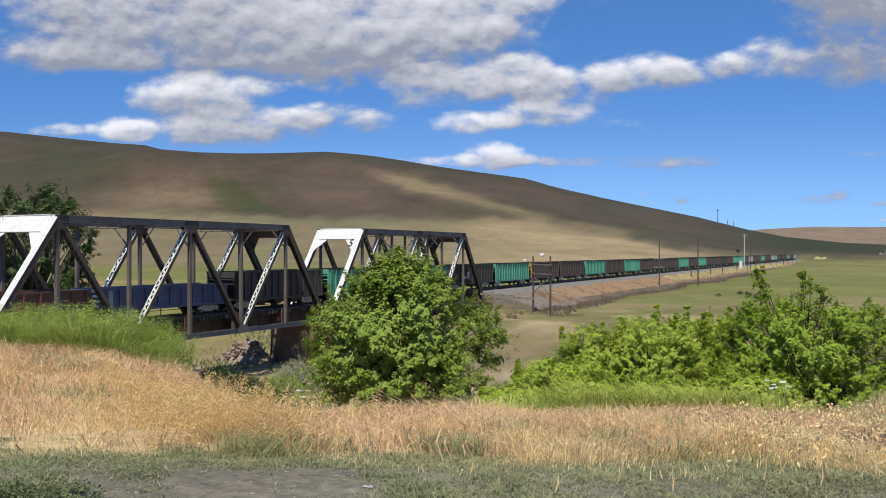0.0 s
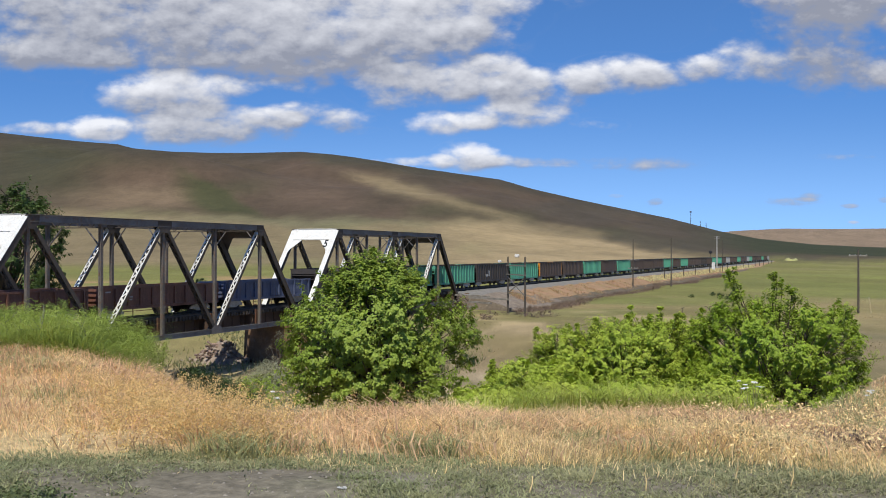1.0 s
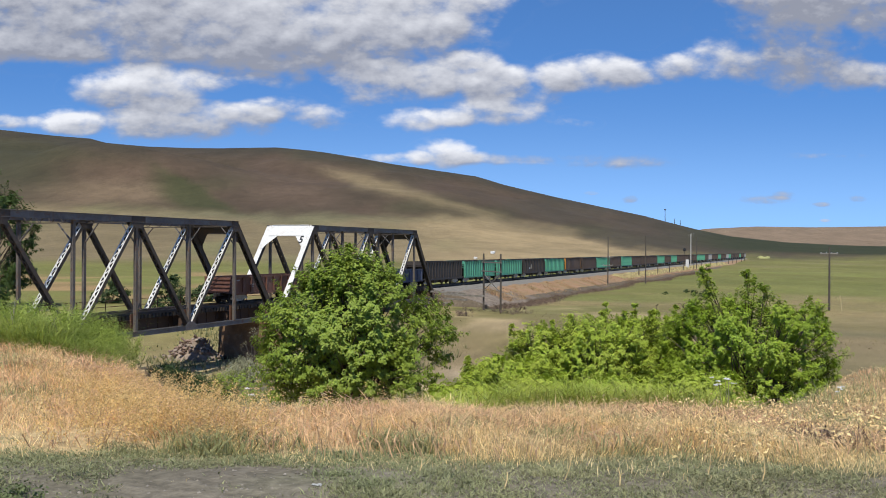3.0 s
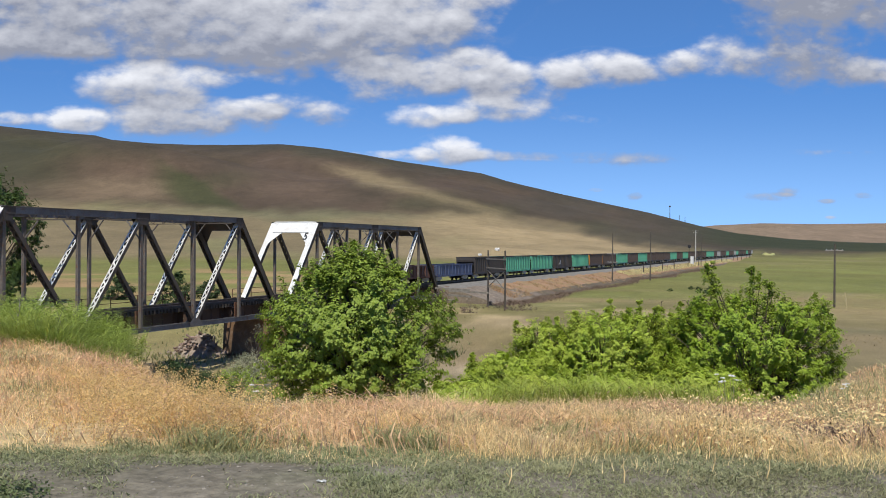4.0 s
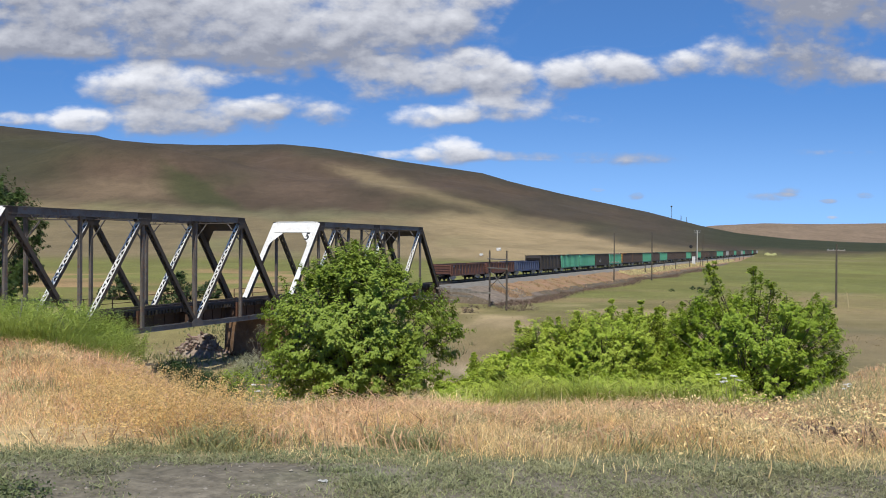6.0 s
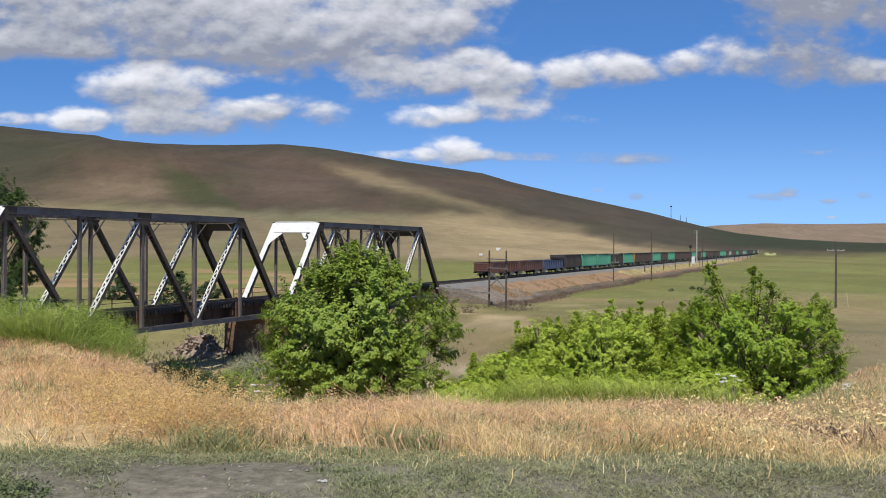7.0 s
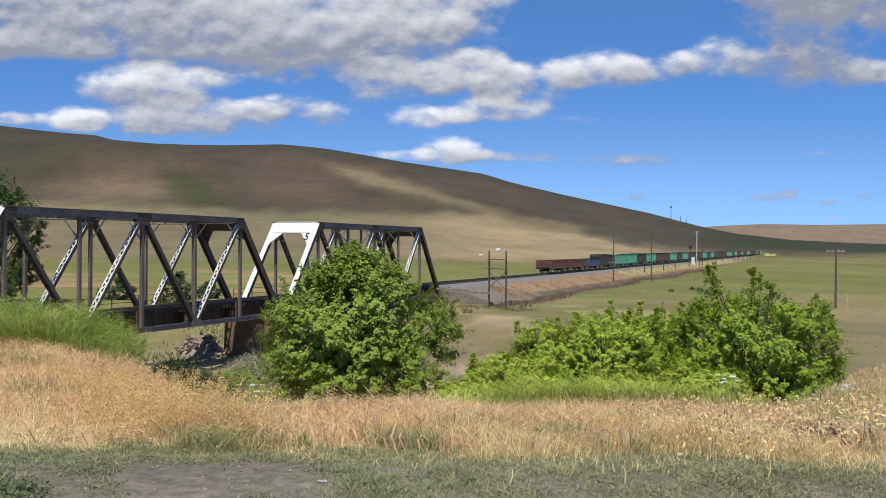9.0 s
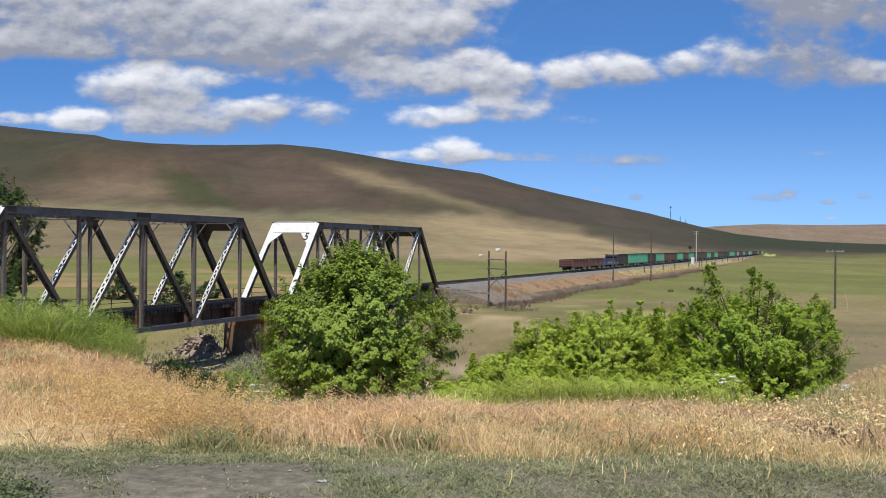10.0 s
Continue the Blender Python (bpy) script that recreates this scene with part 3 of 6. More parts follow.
def bank_mesh(y0, y1, profile, step, wobble, seed):
    """A long bank along the line: profile of (across, height) pairs, roughened."""
    ys = np.concatenate([np.arange(y0, min(y1, 420), step), np.geomspace(max(y0, 420), y1, 40)]) if y1 > 420 else np.arange(y0, y1 + step, step)
    verts, faces = [], []
    k = len(profile)
    rng = np.random.default_rng(seed)
    for y in ys:
        for px, pz in profile:
            verts.append((TRACK_X + px + rng.normal(0, wobble), y, pz + rng.normal(0, wobble * 0.5)))
    for i in range(len(ys) - 1):
        for q in range(k - 1):
            faces.append((i * k + q, i * k + q + 1, (i + 1) * k + q + 1, (i + 1) * k + q))
    faces.append(tuple(range(k)))
    return verts, faces


EMBANK = material("dry_grass_bank", (0.36, 0.205, 0.125), (0.25, 0.175, 0.09), 0.95, 0.0, 0.22, 5, third=(0.20, 0.19, 0.075), stains=0.6, bump=0.8, space="World")

DITCH = material("dark_ditch_soil", (0.145, 0.105, 0.075), (0.09, 0.075, 0.05), 0.95, 0.0, 0.4, 5, third=(0.16, 0.15, 0.07), stains=0.6, bump=0.9, space="World")
RUBBLE = material("grey_brown_rubble", (0.24, 0.19, 0.145), (0.15, 0.12, 0.095), 0.95, 0.0, 0.6, 4, third=(0.34, 0.29, 0.23), stains=0.6, bump=1.0, space="World")


def make_line():
    for y0, y1, seed in ((END_Y, 1500, 1), (-300, SPANS[0] - 0.6, 2)):
        v, f = bank_mesh(y0, y1, [(-10.5, -3.6), (-8, -2.5), (-4.6, -0.72), (4.4, -0.72), (6.8, -1.35), (9.0, -1.98), (10.6, -2.42), (13.0, -3.6)], 1.6, 0.13, seed)
        me = from_arrays("embankment", v, f, EMBANK)
        me.materials.append(DITCH)
        me.materials.append(RUBBLE)
        rng = np.random.default_rng(seed + 40)
        for i, face in enumerate(me.polygons):
            strip = i % 7
            face.material_index = 2 if len(face.vertices) > 4 else 1 if strip >= 5 else 0
            if seed == 1 and strip >= 2 and face.center.y < END_Y + 13 + 9 * rng.random():
                face.material_index = 2
        whole("embankment", me, EMBANK, "railway embankment covered in dry grass", "embankment", kind="structure")
        v, f = bank_mesh(y0, y1, [(-4.0, -0.80), (-2.2, -0.30), (2.2, -0.30), (4.3, -0.78)], 1.2, 0.03, seed + 5)
        whole("ballast_bed", from_arrays("ballast_bed", v, f, BALLAST), BALLAST, "grey crushed stone ballast under the track", "ballast", kind="structure")
    for s in (-0.76, 0.76):
        bm = bmesh.new()
        for w, h, z in ((0.14, 0.02, -0.15), (0.02, 0.11, -0.085), (0.07, 0.045, -0.0225)):
            box(bm, (TRACK_X + s, 600, z), (w, 1800, h))
        whole("rail", bm, RAIL, "worn steel rail along the track", "rail", "track rails", "structure")
    bm = bmesh.new()
    y = -60.0
    while y < 420:
        if not SPANS[0] - 0.3 < y < END_Y - 0.3:
            box(bm, (TRACK_X, y, -0.25), (2.6, 0.23, 0.18))
        y += 0.52
    whole("track_ties", bm, TIMBER, "dark timber ties bedded in ballast", "track ties", kind="stuff")


make_line()


# ---- truss bridge ----
def make_span(y0, number):
    """One riveted through-truss span of six panels."""
    br = thing("truss_bridge", pose(TRACK_X, y0, 0), "dark riveted steel through-truss railway span with white-painted portal", "truss bridge", "bridge spans")
    hw = 2.585
    zt, zl = TOP_Z - 0.28, LOW_Z + 0.22
    Y = [i * PANEL for i in range(7)]
    for sx in (1, -1):
        x = sx * hw
        bm = bmesh.new()                                   # box chord with cover plate and lacing below
        for s in (-1, 1):
            box(bm, (x + s * 0.22, (Y[1] + Y[5]) / 2, zt), (0.03, Y[5] - Y[1], 0.44))
            box(bm, (x + s * 0.25, (Y[1] + Y[5]) / 2, zt - 0.22), (0.09, Y[5] - Y[1], 0.025))
        box(bm, (x, (Y[1] + Y[5]) / 2, zt + 0.245), (0.66, Y[5] - Y[1] + 0.3, 0.03))
        n = 60
        for i in range(n):
            ya, yb = Y[1] + (Y[5] - Y[1]) * i / n, Y[1] + (Y[5] - Y[1]) * (i + 1) / n
            e = 0.22 if i % 2 else -0.22
            beam(bm, (x - e, ya, zt - 0.235), (x + e, yb, zt - 0.235), 0.06, 0.012)
        part("top_chord", bm, STEEL_LIGHT, br)
        bm = bmesh.new()                                   # bottom chord
        for s in (-1, 1):
            box(bm, (x + s * 0.19, SPAN / 2, zl), (0.03, SPAN, 0.38))
            for t in (-1, 1):
                box(bm, (x + s * 0.225, SPAN / 2, zl + t * 0.185), (0.10, SPAN, 0.02))
        for i in range(38):
            box(bm, (x, 0.5 + i * (SPAN - 1) / 37, zl - 0.2), (0.40, 0.22, 0.012))
        part("bottom_chord", bm, STEEL_LIGHT, br)
        for ya, yb, white in ((Y[0], Y[1], True), (Y[6], Y[5], False)):
            webs, lace = laced((x, ya, zl), (x, yb, zt), 0.48, 0.38, faces=(1 if yb > ya else -1,), pitch=0.42)
            end = part("end_post", webs, STEEL, br)
            part("lacing", lace, STEEL, end)
            bm = bmesh.new()
            m, length = beam_frame((x, ya, zl), (x, yb, zt), (1, 0, 0))
            up = -1 if (m.to_3x3() @ Vector((0, 1, 0))).z < 0 else 1
            box(bm, (0, up * 0.222, length / 2), (0.56, 0.025, length), m)
            part("cover_plate", bm, WHITE if white else STEEL, end, "white-painted cover plate" if white else "")
        for ya, za, yb, zb in ((Y[1], zt, Y[2], zl), (Y[3], zt, Y[2], zl), (Y[3], zt, Y[4], zl), (Y[5], zt, Y[4], zl)):
            d = (Vector((0, yb, zb)) - Vector((0, ya, za))).normalized()
            webs, lace = laced(Vector((x, ya, za)) + Vector(d) * 0.25, Vector((x, yb, zb)) - Vector(d) * 0.2, 0.46, 0.24, pitch=0.40, bar=0.14, faces=(1,) if yb < ya else (1, -1))
            dg = part("diagonal", webs, STEEL, br)
            # sunward lacing is coloured paler: sunlight put into the paint
            part("lacing", lace, STEEL_SUNLIT if yb < ya else STEEL, dg, "riveted lacing bars, coloured pale as if sunlit" if yb < ya else "")
        for i in range(1, 6):
            webs, lace = laced((x, Y[i], zl + 0.1), (x, Y[i], zt - 0.2), 0.23, 0.20, pitch=0.34, bar=0.05)
            post = part("vertical", webs, POST_STEEL, br)
            part("lacing", lace, POST_STEEL, post)
        for i in range(7):                                 # riveted gusset plates at each joint
            up = 1 <= i <= 5 and i % 2 == 1
            for s in (-1, 1):
                bm = bmesh.new()
                px = x + s * 0.262
                if up:
                    pts = [(-0.75, 0.25), (0.75, 0.25), (0.75, -0.25), (0.4, -0.7), (-0.4, -0.7), (-0.75, -0.25)]
                    zc = zt
                else:
                    pts = [(-0.7, -0.19), (0.7, -0.19), (0.7, 0.19), (0.35, 0.5), (-0.35, 0.5), (-0.7, 0.19)]
                    zc = zl
                vs = [[bm.verts.new((px + e, Y[i] + a * (0.8 if i in (0, 6) else 0.3 if up and (i == 1 and a < 0 or i == 5 and a > 0) else 1), zc + b)) for a, b in pts] for e in (-0.008, 0.008)]
                bm.faces.new(vs[0])
                bm.faces.new(vs[1][::-1])
                for k in range(6):
                    bm.faces.new((vs[0][k], vs[0][(k + 1) % 6], vs[1][(k + 1) % 6], vs[1][k]))
                part("gusset_plate", bm, STEEL if up else STEEL_LIGHT, br)
    # portals: a deep plate between the end posts with curved knee braces, in the end posts' slope
    for ya, yb, white in ((Y[0], Y[1], True), (Y[6], Y[5], False)):
        s = Vector((0, ya - yb, zl - zt)).normalized()
        top = Vector((0, yb, zt + 0.2))
        bm = bmesh.new()
        nrm = Vector((0, s.z, -s.y)) * (1 if yb > ya else -1)
        nrm = nrm if nrm.z > 0 else -nrm
        outline = [(-hw, 0.0), (hw, 0.0), (hw, 3.1)]
        arch = [(hw - 0.32, 3.0), (hw - 0.36, 2.75), (hw - 1.5, 1.42), (hw - 1.7, 1.36)]
        pts = outline + arch + [(-a, b) for a, b in arch[::-1]] + [(-hw, 3.1)]
        rows = [[bm.verts.new(top + Vector((a, 0, 0)) + s * b + nrm * (0.10 + e)) for a, b in pts] for e in (0.0, 0.03)]
        bm.faces.new(rows[0])
        bm.faces.new(rows[1][::-1])
        for k in range(len(pts)):
            bm.faces.new((rows[0][k], rows[0][(k + 1) % len(pts)], rows[1][(k + 1) % len(pts)], rows[1][k]))
        for a, w in ((0.05, 0.12), (1.42, 0.10)):
            p = top + s * a + nrm * 0.15
            beam(bm, p + Vector((-hw + 0.4, 0, 0)), p + Vector((hw - 0.4, 0, 0)), 0.03, w, s)
        bmesh.ops.triangulate(bm, faces=[f for f in bm.faces if len(f.verts) > 4])
        portal = part("portal", bm, WHITE if white else STEEL, br, "white-painted portal plate" if white else "")
        if white and number:
            cu = bpy.data.curves.new("numeral", "FONT")
            cu.body, cu.size, cu.extrude, cu.align_x, cu.align_y = number, 1.3, 0.004, "CENTER", "CENTER"
            cu.offset = 0.035
            ob = new("numeral", cu)
            cu.materials.append(BLACK_PAINT)
            ob.parent = portal
            xa = Vector((1, 0, 0))
            ya2 = -s
            m = Matrix((xa, ya2, xa.cross(ya2))).transposed().to_4x4()
            ob.matrix_local = Matrix.Translation(top + Vector((hw - 0.62, 0, 0)) + s * 1.95 + nrm * 0.145) @ m @ Matrix.Diagonal((0.8, 1, 1, 1))
            ob["label"] = "black painted number five"
    # sway frames, top struts and laterals
    for i in (1, 2, 3, 4, 5):
        bm = bmesh.new()
        deep = 0.55 if i in (2, 4) else 0.35
        for dz in (0.0, -deep):
            beam(bm, (-hw + 0.25, Y[i], zt + 0.1 + dz), (hw - 0.25, Y[i], zt + 0.1 + dz), 0.14, 0.07, (0, 1, 0))
        for k in range(8):
            xa, xb = -hw + 0.3 + k * 0.57, -hw + 0.3 + (k + 1) * 0.57
            e = deep if k % 2 else 0
            beam(bm, (xa, Y[i], zt + 0.1 - e), (xb, Y[i], zt + 0.1 - deep + e), 0.06, 0.03, (0, 1, 0))
        part("top_strut", bm, STEEL, br)
        for sx in (1, -1):
            bm = bmesh.new()
            beam(bm, (sx * (hw - 0.15), Y[i], zt - 1.75), (sx * (hw - 1.45), Y[i], zt - deep + 0.1), 0.10, 0.07, (0, 1, 0))
            part("knee_brace", bm, STEEL_LIGHT, br)
    for i in range(1, 5):
        for e in (1, -1):
            bm = bmesh.new()
            beam(bm, (-e * (hw - 0.2), Y[i], zt + 0.12 + e * 0.05), (e * (hw - 0.2), Y[i + 1], zt + 0.12 + e * 0.05), 0.12, 0.08)
            part("lateral_brace", bm, STEEL, br)
    # floor: deep cross beams, stringers, ties and guard timbers
    for i in range(7):
        bm = bmesh.new()
        box(bm, (0, Y[i], -1.02), (2 * hw - 0.5, 0.02, 1.0))
        for t in (-1.5, -0.52):
            box(bm, (0, Y[i], t), (2 * hw - 0.5, 0.26, 0.03))
        part("floor_beam", bm, FLOOR_STEEL, br)
        for sx in (1, -1):
            bm = bmesh.new()
            beam(bm, (sx * (hw - 0.25), Y[i] - 0.16, LOW_Z + 0.3), (sx * (hw - 0.25), Y[i] - 0.16, 0.0), 0.12, 0.26)
            part("hanger_plate", bm, RUST, br)
    for x in (-0.95, 0.95):
        bm = bmesh.new()
        box(bm, (x, SPAN / 2, -1.07), (0.02, SPAN, 1.1))
        for t in (-1.62, -0.52):
            box(bm, (x, SPAN / 2, t), (0.30, SPAN, 0.03))
        for i in range(30):
            box(bm, (x, 0.6 + i * (SPAN - 1.2) / 29, -1.07), (0.16, 0.02, 1.06))
        part("stringer", bm, FLOOR_STEEL, br)
    bm = bmesh.new()
    k = int(SPAN / 0.42)
    for i in range(k):
        box(bm, (0, 0.2 + i * (SPAN - 0.4) / (k - 1), -0.32), (3.3 + 0.1 * math.sin(i * 5.1), 0.23, 0.32))
    tagged(part("tie_deck", bm, TIMBER, br), kind="stuff")
    for x in (-1.45, 1.45):
        bm = bmesh.new()
        box(bm, (x, SPAN / 2, -0.08), (0.2, SPAN, 0.16))
        part("guard_timber", bm, TIMBER, br)
    # walkway rail beyond the track
    for i in range(13):
        bm = bmesh.new()
        beam(bm, (-hw - 0.75, i * SPAN / 12, -0.55), (-hw - 0.75, i * SPAN / 12, 0.75), 0.06, 0.06)
        part("railing_post", bm, RUST, br)
    for z in (0.2, 0.72):
        bm = bmesh.new()
        beam(bm, (-hw - 0.75, 0, z), (-hw - 0.75, SPAN, z), 0.04, 0.05)
        part("railing_bar", bm, RUST, br)
    bm = bmesh.new()
    box(bm, (-hw - 0.45, SPAN / 2, -0.55), (0.7, SPAN, 0.05))
    for i in range(13):
        box(bm, (-hw - 0.35, i * SPAN / 12, -0.66), (1.0, 0.1, 0.16))
    part("walkway", bm, GREY_WOOD, br)
    return br


make_span(SPANS[0], "")
make_span(SPANS[1], "5")


def make_supports():
    for y, wide, deep, base in ((SPANS[1] - 0.43, 7.4, 2.0, -6.6),):
        bm = bmesh.new()
        rows = []
        for z, g in ((base, 1.08), (base + 1.0, 1.04), (LOW_Z - 0.5, 1.0), (LOW_Z - 0.46, 1.05), (LOW_Z - 0.12, 1.05)):
            ring = []
            for k in range(16):
                t = k * 2 * math.pi / 16 + math.pi / 16
                ex, ey = math.cos(t), math.sin(t)
                px = math.copysign(abs(ex) ** 0.35, ex) * wide / 2 * g
                py = math.copysign(abs(ey) ** 0.5, ey) * deep / 2 * g
                ring.append(bm.verts.new((TRACK_X + px, y + py, z)))
            rows.append(ring)
        for r0, r1 in zip(rows, rows[1:]):
            for k in range(16):
                bm.faces.new((r0[k], r0[(k + 1) % 16], r1[(k + 1) % 16], r1[k]))
        bm.faces.new(rows[0][::-1])
        bm.faces.new(rows[-1])
        whole("bridge_pier", bm, CONCRETE, "stained brown concrete pier standing in the creek bed", "bridge pier", kind="structure")
    for y, s in ((SPANS[0] - 0.45, -1), (END_Y - 0.15, 1)):
        bm = bmesh.new()
        box(bm, (TRACK_X, y + s * 0.9, -3.9), (6.6, 2.2, 4.1))
        box(bm, (TRACK_X, y + s * 1.5, -1.2), (6.6, 1.0, 1.5))
        for sx in (-1, 1):
            m = pose(TRACK_X + sx * 3.3, y + s * 1.6, -2.6, 0, 0, sx * s * -32)
            box(bm, (sx * 0.9, s * 1.6, -0.6), (0.6, 4.0, 3.6), m)
        whole("bridge_abutment", bm, CONCRETE, "stained concrete abutment with wing walls", "abutment", kind="structure")


make_supports()


# ---- train ----
CAR_PITCH, CAR_BODY = 14.6, 13.55
REAR_AT_START, SPEED = 18.0, 16.95


def make_truck(parent, y):
    bm = bmesh.new()
    box(bm, (0, y, 0.6), (2.1, 0.36, 0.32))
    truck = part("truck", bm, UNDER, parent)
    for s in (-1, 1):                                       # cast side frames
        bm = bmesh.new()
        pts = [(-1.25, 0.55), (-0.95, 0.72), (-0.4, 0.78), (0.4, 0.78), (0.95, 0.72), (1.25, 0.55), (1.2, 0.38), (0.75, 0.40), (0.35, 0.22), (-0.35, 0.22), (-0.75, 0.40), (-1.2, 0.38)]
        rows = [[bm.verts.new((s * 1.0 + e, y + a, b)) for a, b in pts] for e in (-0.07, 0.07)]
        bm.faces.new(rows[0])
        bm.faces.new(rows[1][::-1])
        for k in range(12):
            bm.faces.new((rows[0][k], rows[0][(k + 1) % 12], rows[1][(k + 1) % 12], rows[1][k]))
        part("side_frame", bm, TRUCK_SIDE, truck, "pale cast side frame")
    for d in (-0.86, 0.86):
        bm = bmesh.new()
        m = Matrix.Rotation(math.pi / 2, 4, "Y")
        for s in (-1, 1):
            lathe(bm, [(0.30, s * 0.70 - 0.03), (0.42, s * 0.70 - 0.05), (0.42, s * 0.70 + 0.06), (0.36, s * 0.70 + 0.07), (0.14, s * 0.70 + 0.02)] if s > 0 else
                  [(0.14, s * 0.70 - 0.02), (0.36, s * 0.70 - 0.07), (0.42, s * 0.70 - 0.06), (0.42, s * 0.70 + 0.05), (0.30, s * 0.70 + 0.03)], m, 18)
        lathe(bm, [(0.08, -0.98), (0.08, 0.98)], m, 8)
        w = part("wheelset", bm, UNDER, truck, "worn steel wheels on an axle")
        w.location = (0, y + d, 0.43)


def make_car(low, paint, end_paint=None, mark=False, rough_label="", group="train cars"):
    """An open-top freight car, its rear end at y = 0: a low gondola or a tall hopper with slanting ends."""
    car = thing("freight_car", pose(0, 0, 0), rough_label, "freight car", group)
    hw, L = 1.52, CAR_BODY
    floor, top = (0.98, 2.44) if low else (1.0, 3.36)
    end_paint = end_paint or paint
    for s in (-1, 1):
        bm = bmesh.new()
        box(bm, (s * (hw - 0.03), L / 2, (floor + top) / 2), (0.03, L - (0.1 if low else 0.2), top - floor))
        part("side_sheet", bm, paint, car)
        bm = bmesh.new()
        box(bm, (s * hw, L / 2, top), (0.16, L, 0.13))
        part("top_rail", bm, UNDER if not low else paint, car)
        bm = bmesh.new()
        box(bm, (s * hw, L / 2, floor - 0.06), (0.14, L, 0.24))
        part("side_sill", bm, paint, car)
        n = 11 if low else 14
        rib_me = None
        for i in range(n):
            if rib_me is None:
                bm = bmesh.new()
                box(bm, (0, 0, (floor + top) / 2), (0.11, 0.13, top - floor - 0.05))
                rib_me = finish(bm, "rib", paint)
            rib = part("rib", rib_me, paint, car)
            rib.location = (s * (hw + 0.04), 0.35 + i * (L - 0.7) / (n - 1), 0)
    for e, y in ((1, 0.0), (-1, L)):
        if low:
            bm = bmesh.new()
            box(bm, (0, y + e * 0.06, (floor + top) / 2), (2 * hw - 0.06, 0.05, top - floor))
            panel = part("end_panel", bm, end_paint, car, "ribbed end panel")
            for k in range(4):
                bm = bmesh.new()
                box(bm, (0, y - e * 0.01, floor + 0.22 + k * 0.36), (2 * hw - 0.30, 0.13, 0.10))
                part("end_rib", bm, end_paint, panel)
            for sx in (-1, 1):
                bm = bmesh.new()
                box(bm, (sx * (hw - 0.08), y - e * 0.02, (floor + top) / 2), (0.14, 0.14, top - floor + 0.1))
                part("corner_post", bm, end_paint, car)
        else:
            bm = bmesh.new()                               # slanting end sheet over an open end frame
            vs = [bm.verts.new(p) for p in ((-hw + 0.05, y + e * 0.15, top - 0.35), (hw - 0.05, y + e * 0.15, top - 0.35), (hw - 0.05, y + e * 2.6, floor + 0.05), (-hw + 0.05, y + e * 2.6, floor + 0.05))]
            ws = [bm.verts.new(v.co + Vector((0, 0, -0.04))) for v in vs]
            bm.faces.new(vs)
            bm.faces.new(ws[::-1])
            for k in range(4):
                bm.faces.new((vs[k], vs[(k + 1) % 4], ws[(k + 1) % 4], ws[k]))
            part("slope_sheet", bm, UNDER, car)
            bm = bmesh.new()
            box(bm, (0, y + e * 0.10, top - 0.22), (2 * hw, 0.10, 0.5))
            part("end_panel", bm, end_paint, car, "shallow end panel above the slope sheet")
            for z in (top - 0.62, top - 1.0):
                bm = bmesh.new()
                box(bm, (0, y + e * 0.06, z), (2 * hw - 0.30, 0.05, 0.09))
                part("end_rail", bm, end_paint, car)
            for sx in (-1, 1):
                bm = bmesh.new()
                beam(bm, (sx * (hw - 0.07), y + e * 0.08, floor - 0.1), (sx * (hw - 0.07), y + e * 0.08, top), 0.14, 0.14)
                part("corner_post", bm, end_paint, car)
                bm = bmesh.new()
                beam(bm, (sx * (hw - 0.1), y + e * 0.1, floor), (sx * (hw - 0.1), y + e * 1.5, top - 1.1), 0.08, 0.1)
                part("end_brace", bm, end_paint, car)
            bm = bmesh.new()
            box(bm, (0, y + e * 0.7, floor - 0.05), (2 * hw - 0.1, 1.4, 0.10))
            part("end_platform", bm, UNDER, car)
        for sx in (-1, 1):
            bm = bmesh.new()
            box(bm, (sx * (hw + 0.03), y + e * 0.12, (floor + top) / 2), (0.03, 0.03, top - floor))
            box(bm, (sx * (hw + 0.03), y + e * 0.52, (floor + top) / 2), (0.03, 0.03, top - floor))
            for k in range(5):
                box(bm, (sx * (hw + 0.03), y + e * 0.32, floor + 0.15 + k * (top - floor - 0.3) / 4), (0.03, 0.4, 0.03))
            part("ladder", bm, end_paint, car)
        bm = bmesh.new()
        box(bm, (0, y - e * 0.25, 0.86), (0.22, 0.62, 0.24))
        box(bm, (0, y - e * 0.50, 0.86), (0.30, 0.12, 0.34))
        part("coupler", bm, UNDER, car)
    bm = bmesh.new()
    box(bm, (0, L / 2, 0.9), (0.5, L - 0.4, 0.34))
    if low:
        box(bm, (0, L / 2, floor + 0.03), (2 * hw - 0.1, L - 0.1, 0.06))
        for k in range(7):
            box(bm, (0, 1 + k * (L - 2) / 6, 0.92), (2 * hw - 0.15, 0.16, 0.2))
    part("underframe", bm, UNDER, car)
    if not low:
        for yc in (4.2, 6.77, 9.35):
            bm = bmesh.new()                               # discharge bays
            lo = [bm.verts.new((sx * 1.15, yc + sy * 0.35, 0.42)) for sx, sy in ((-1, -1), (1, -1), (1, 1), (-1, 1))]
            hi = [bm.verts.new((sx * 1.40, yc + sy * 1.25, 1.02)) for sx, sy in ((-1, -1), (1, -1), (1, 1), (-1, 1))]
            bm.faces.new(lo[::-1])
            bm.faces.new(hi)
            for k in range(4):
                bm.faces.new((lo[k], lo[(k + 1) % 4], hi[(k + 1) % 4], hi[k]))
            part("hopper_bay", bm, UNDER, car)
    if paint is BLUE:
        bm = bmesh.new()
        box(bm, (hw + 0.004, 0.62, floor + 0.78), (0.008, 0.75, 1.15))
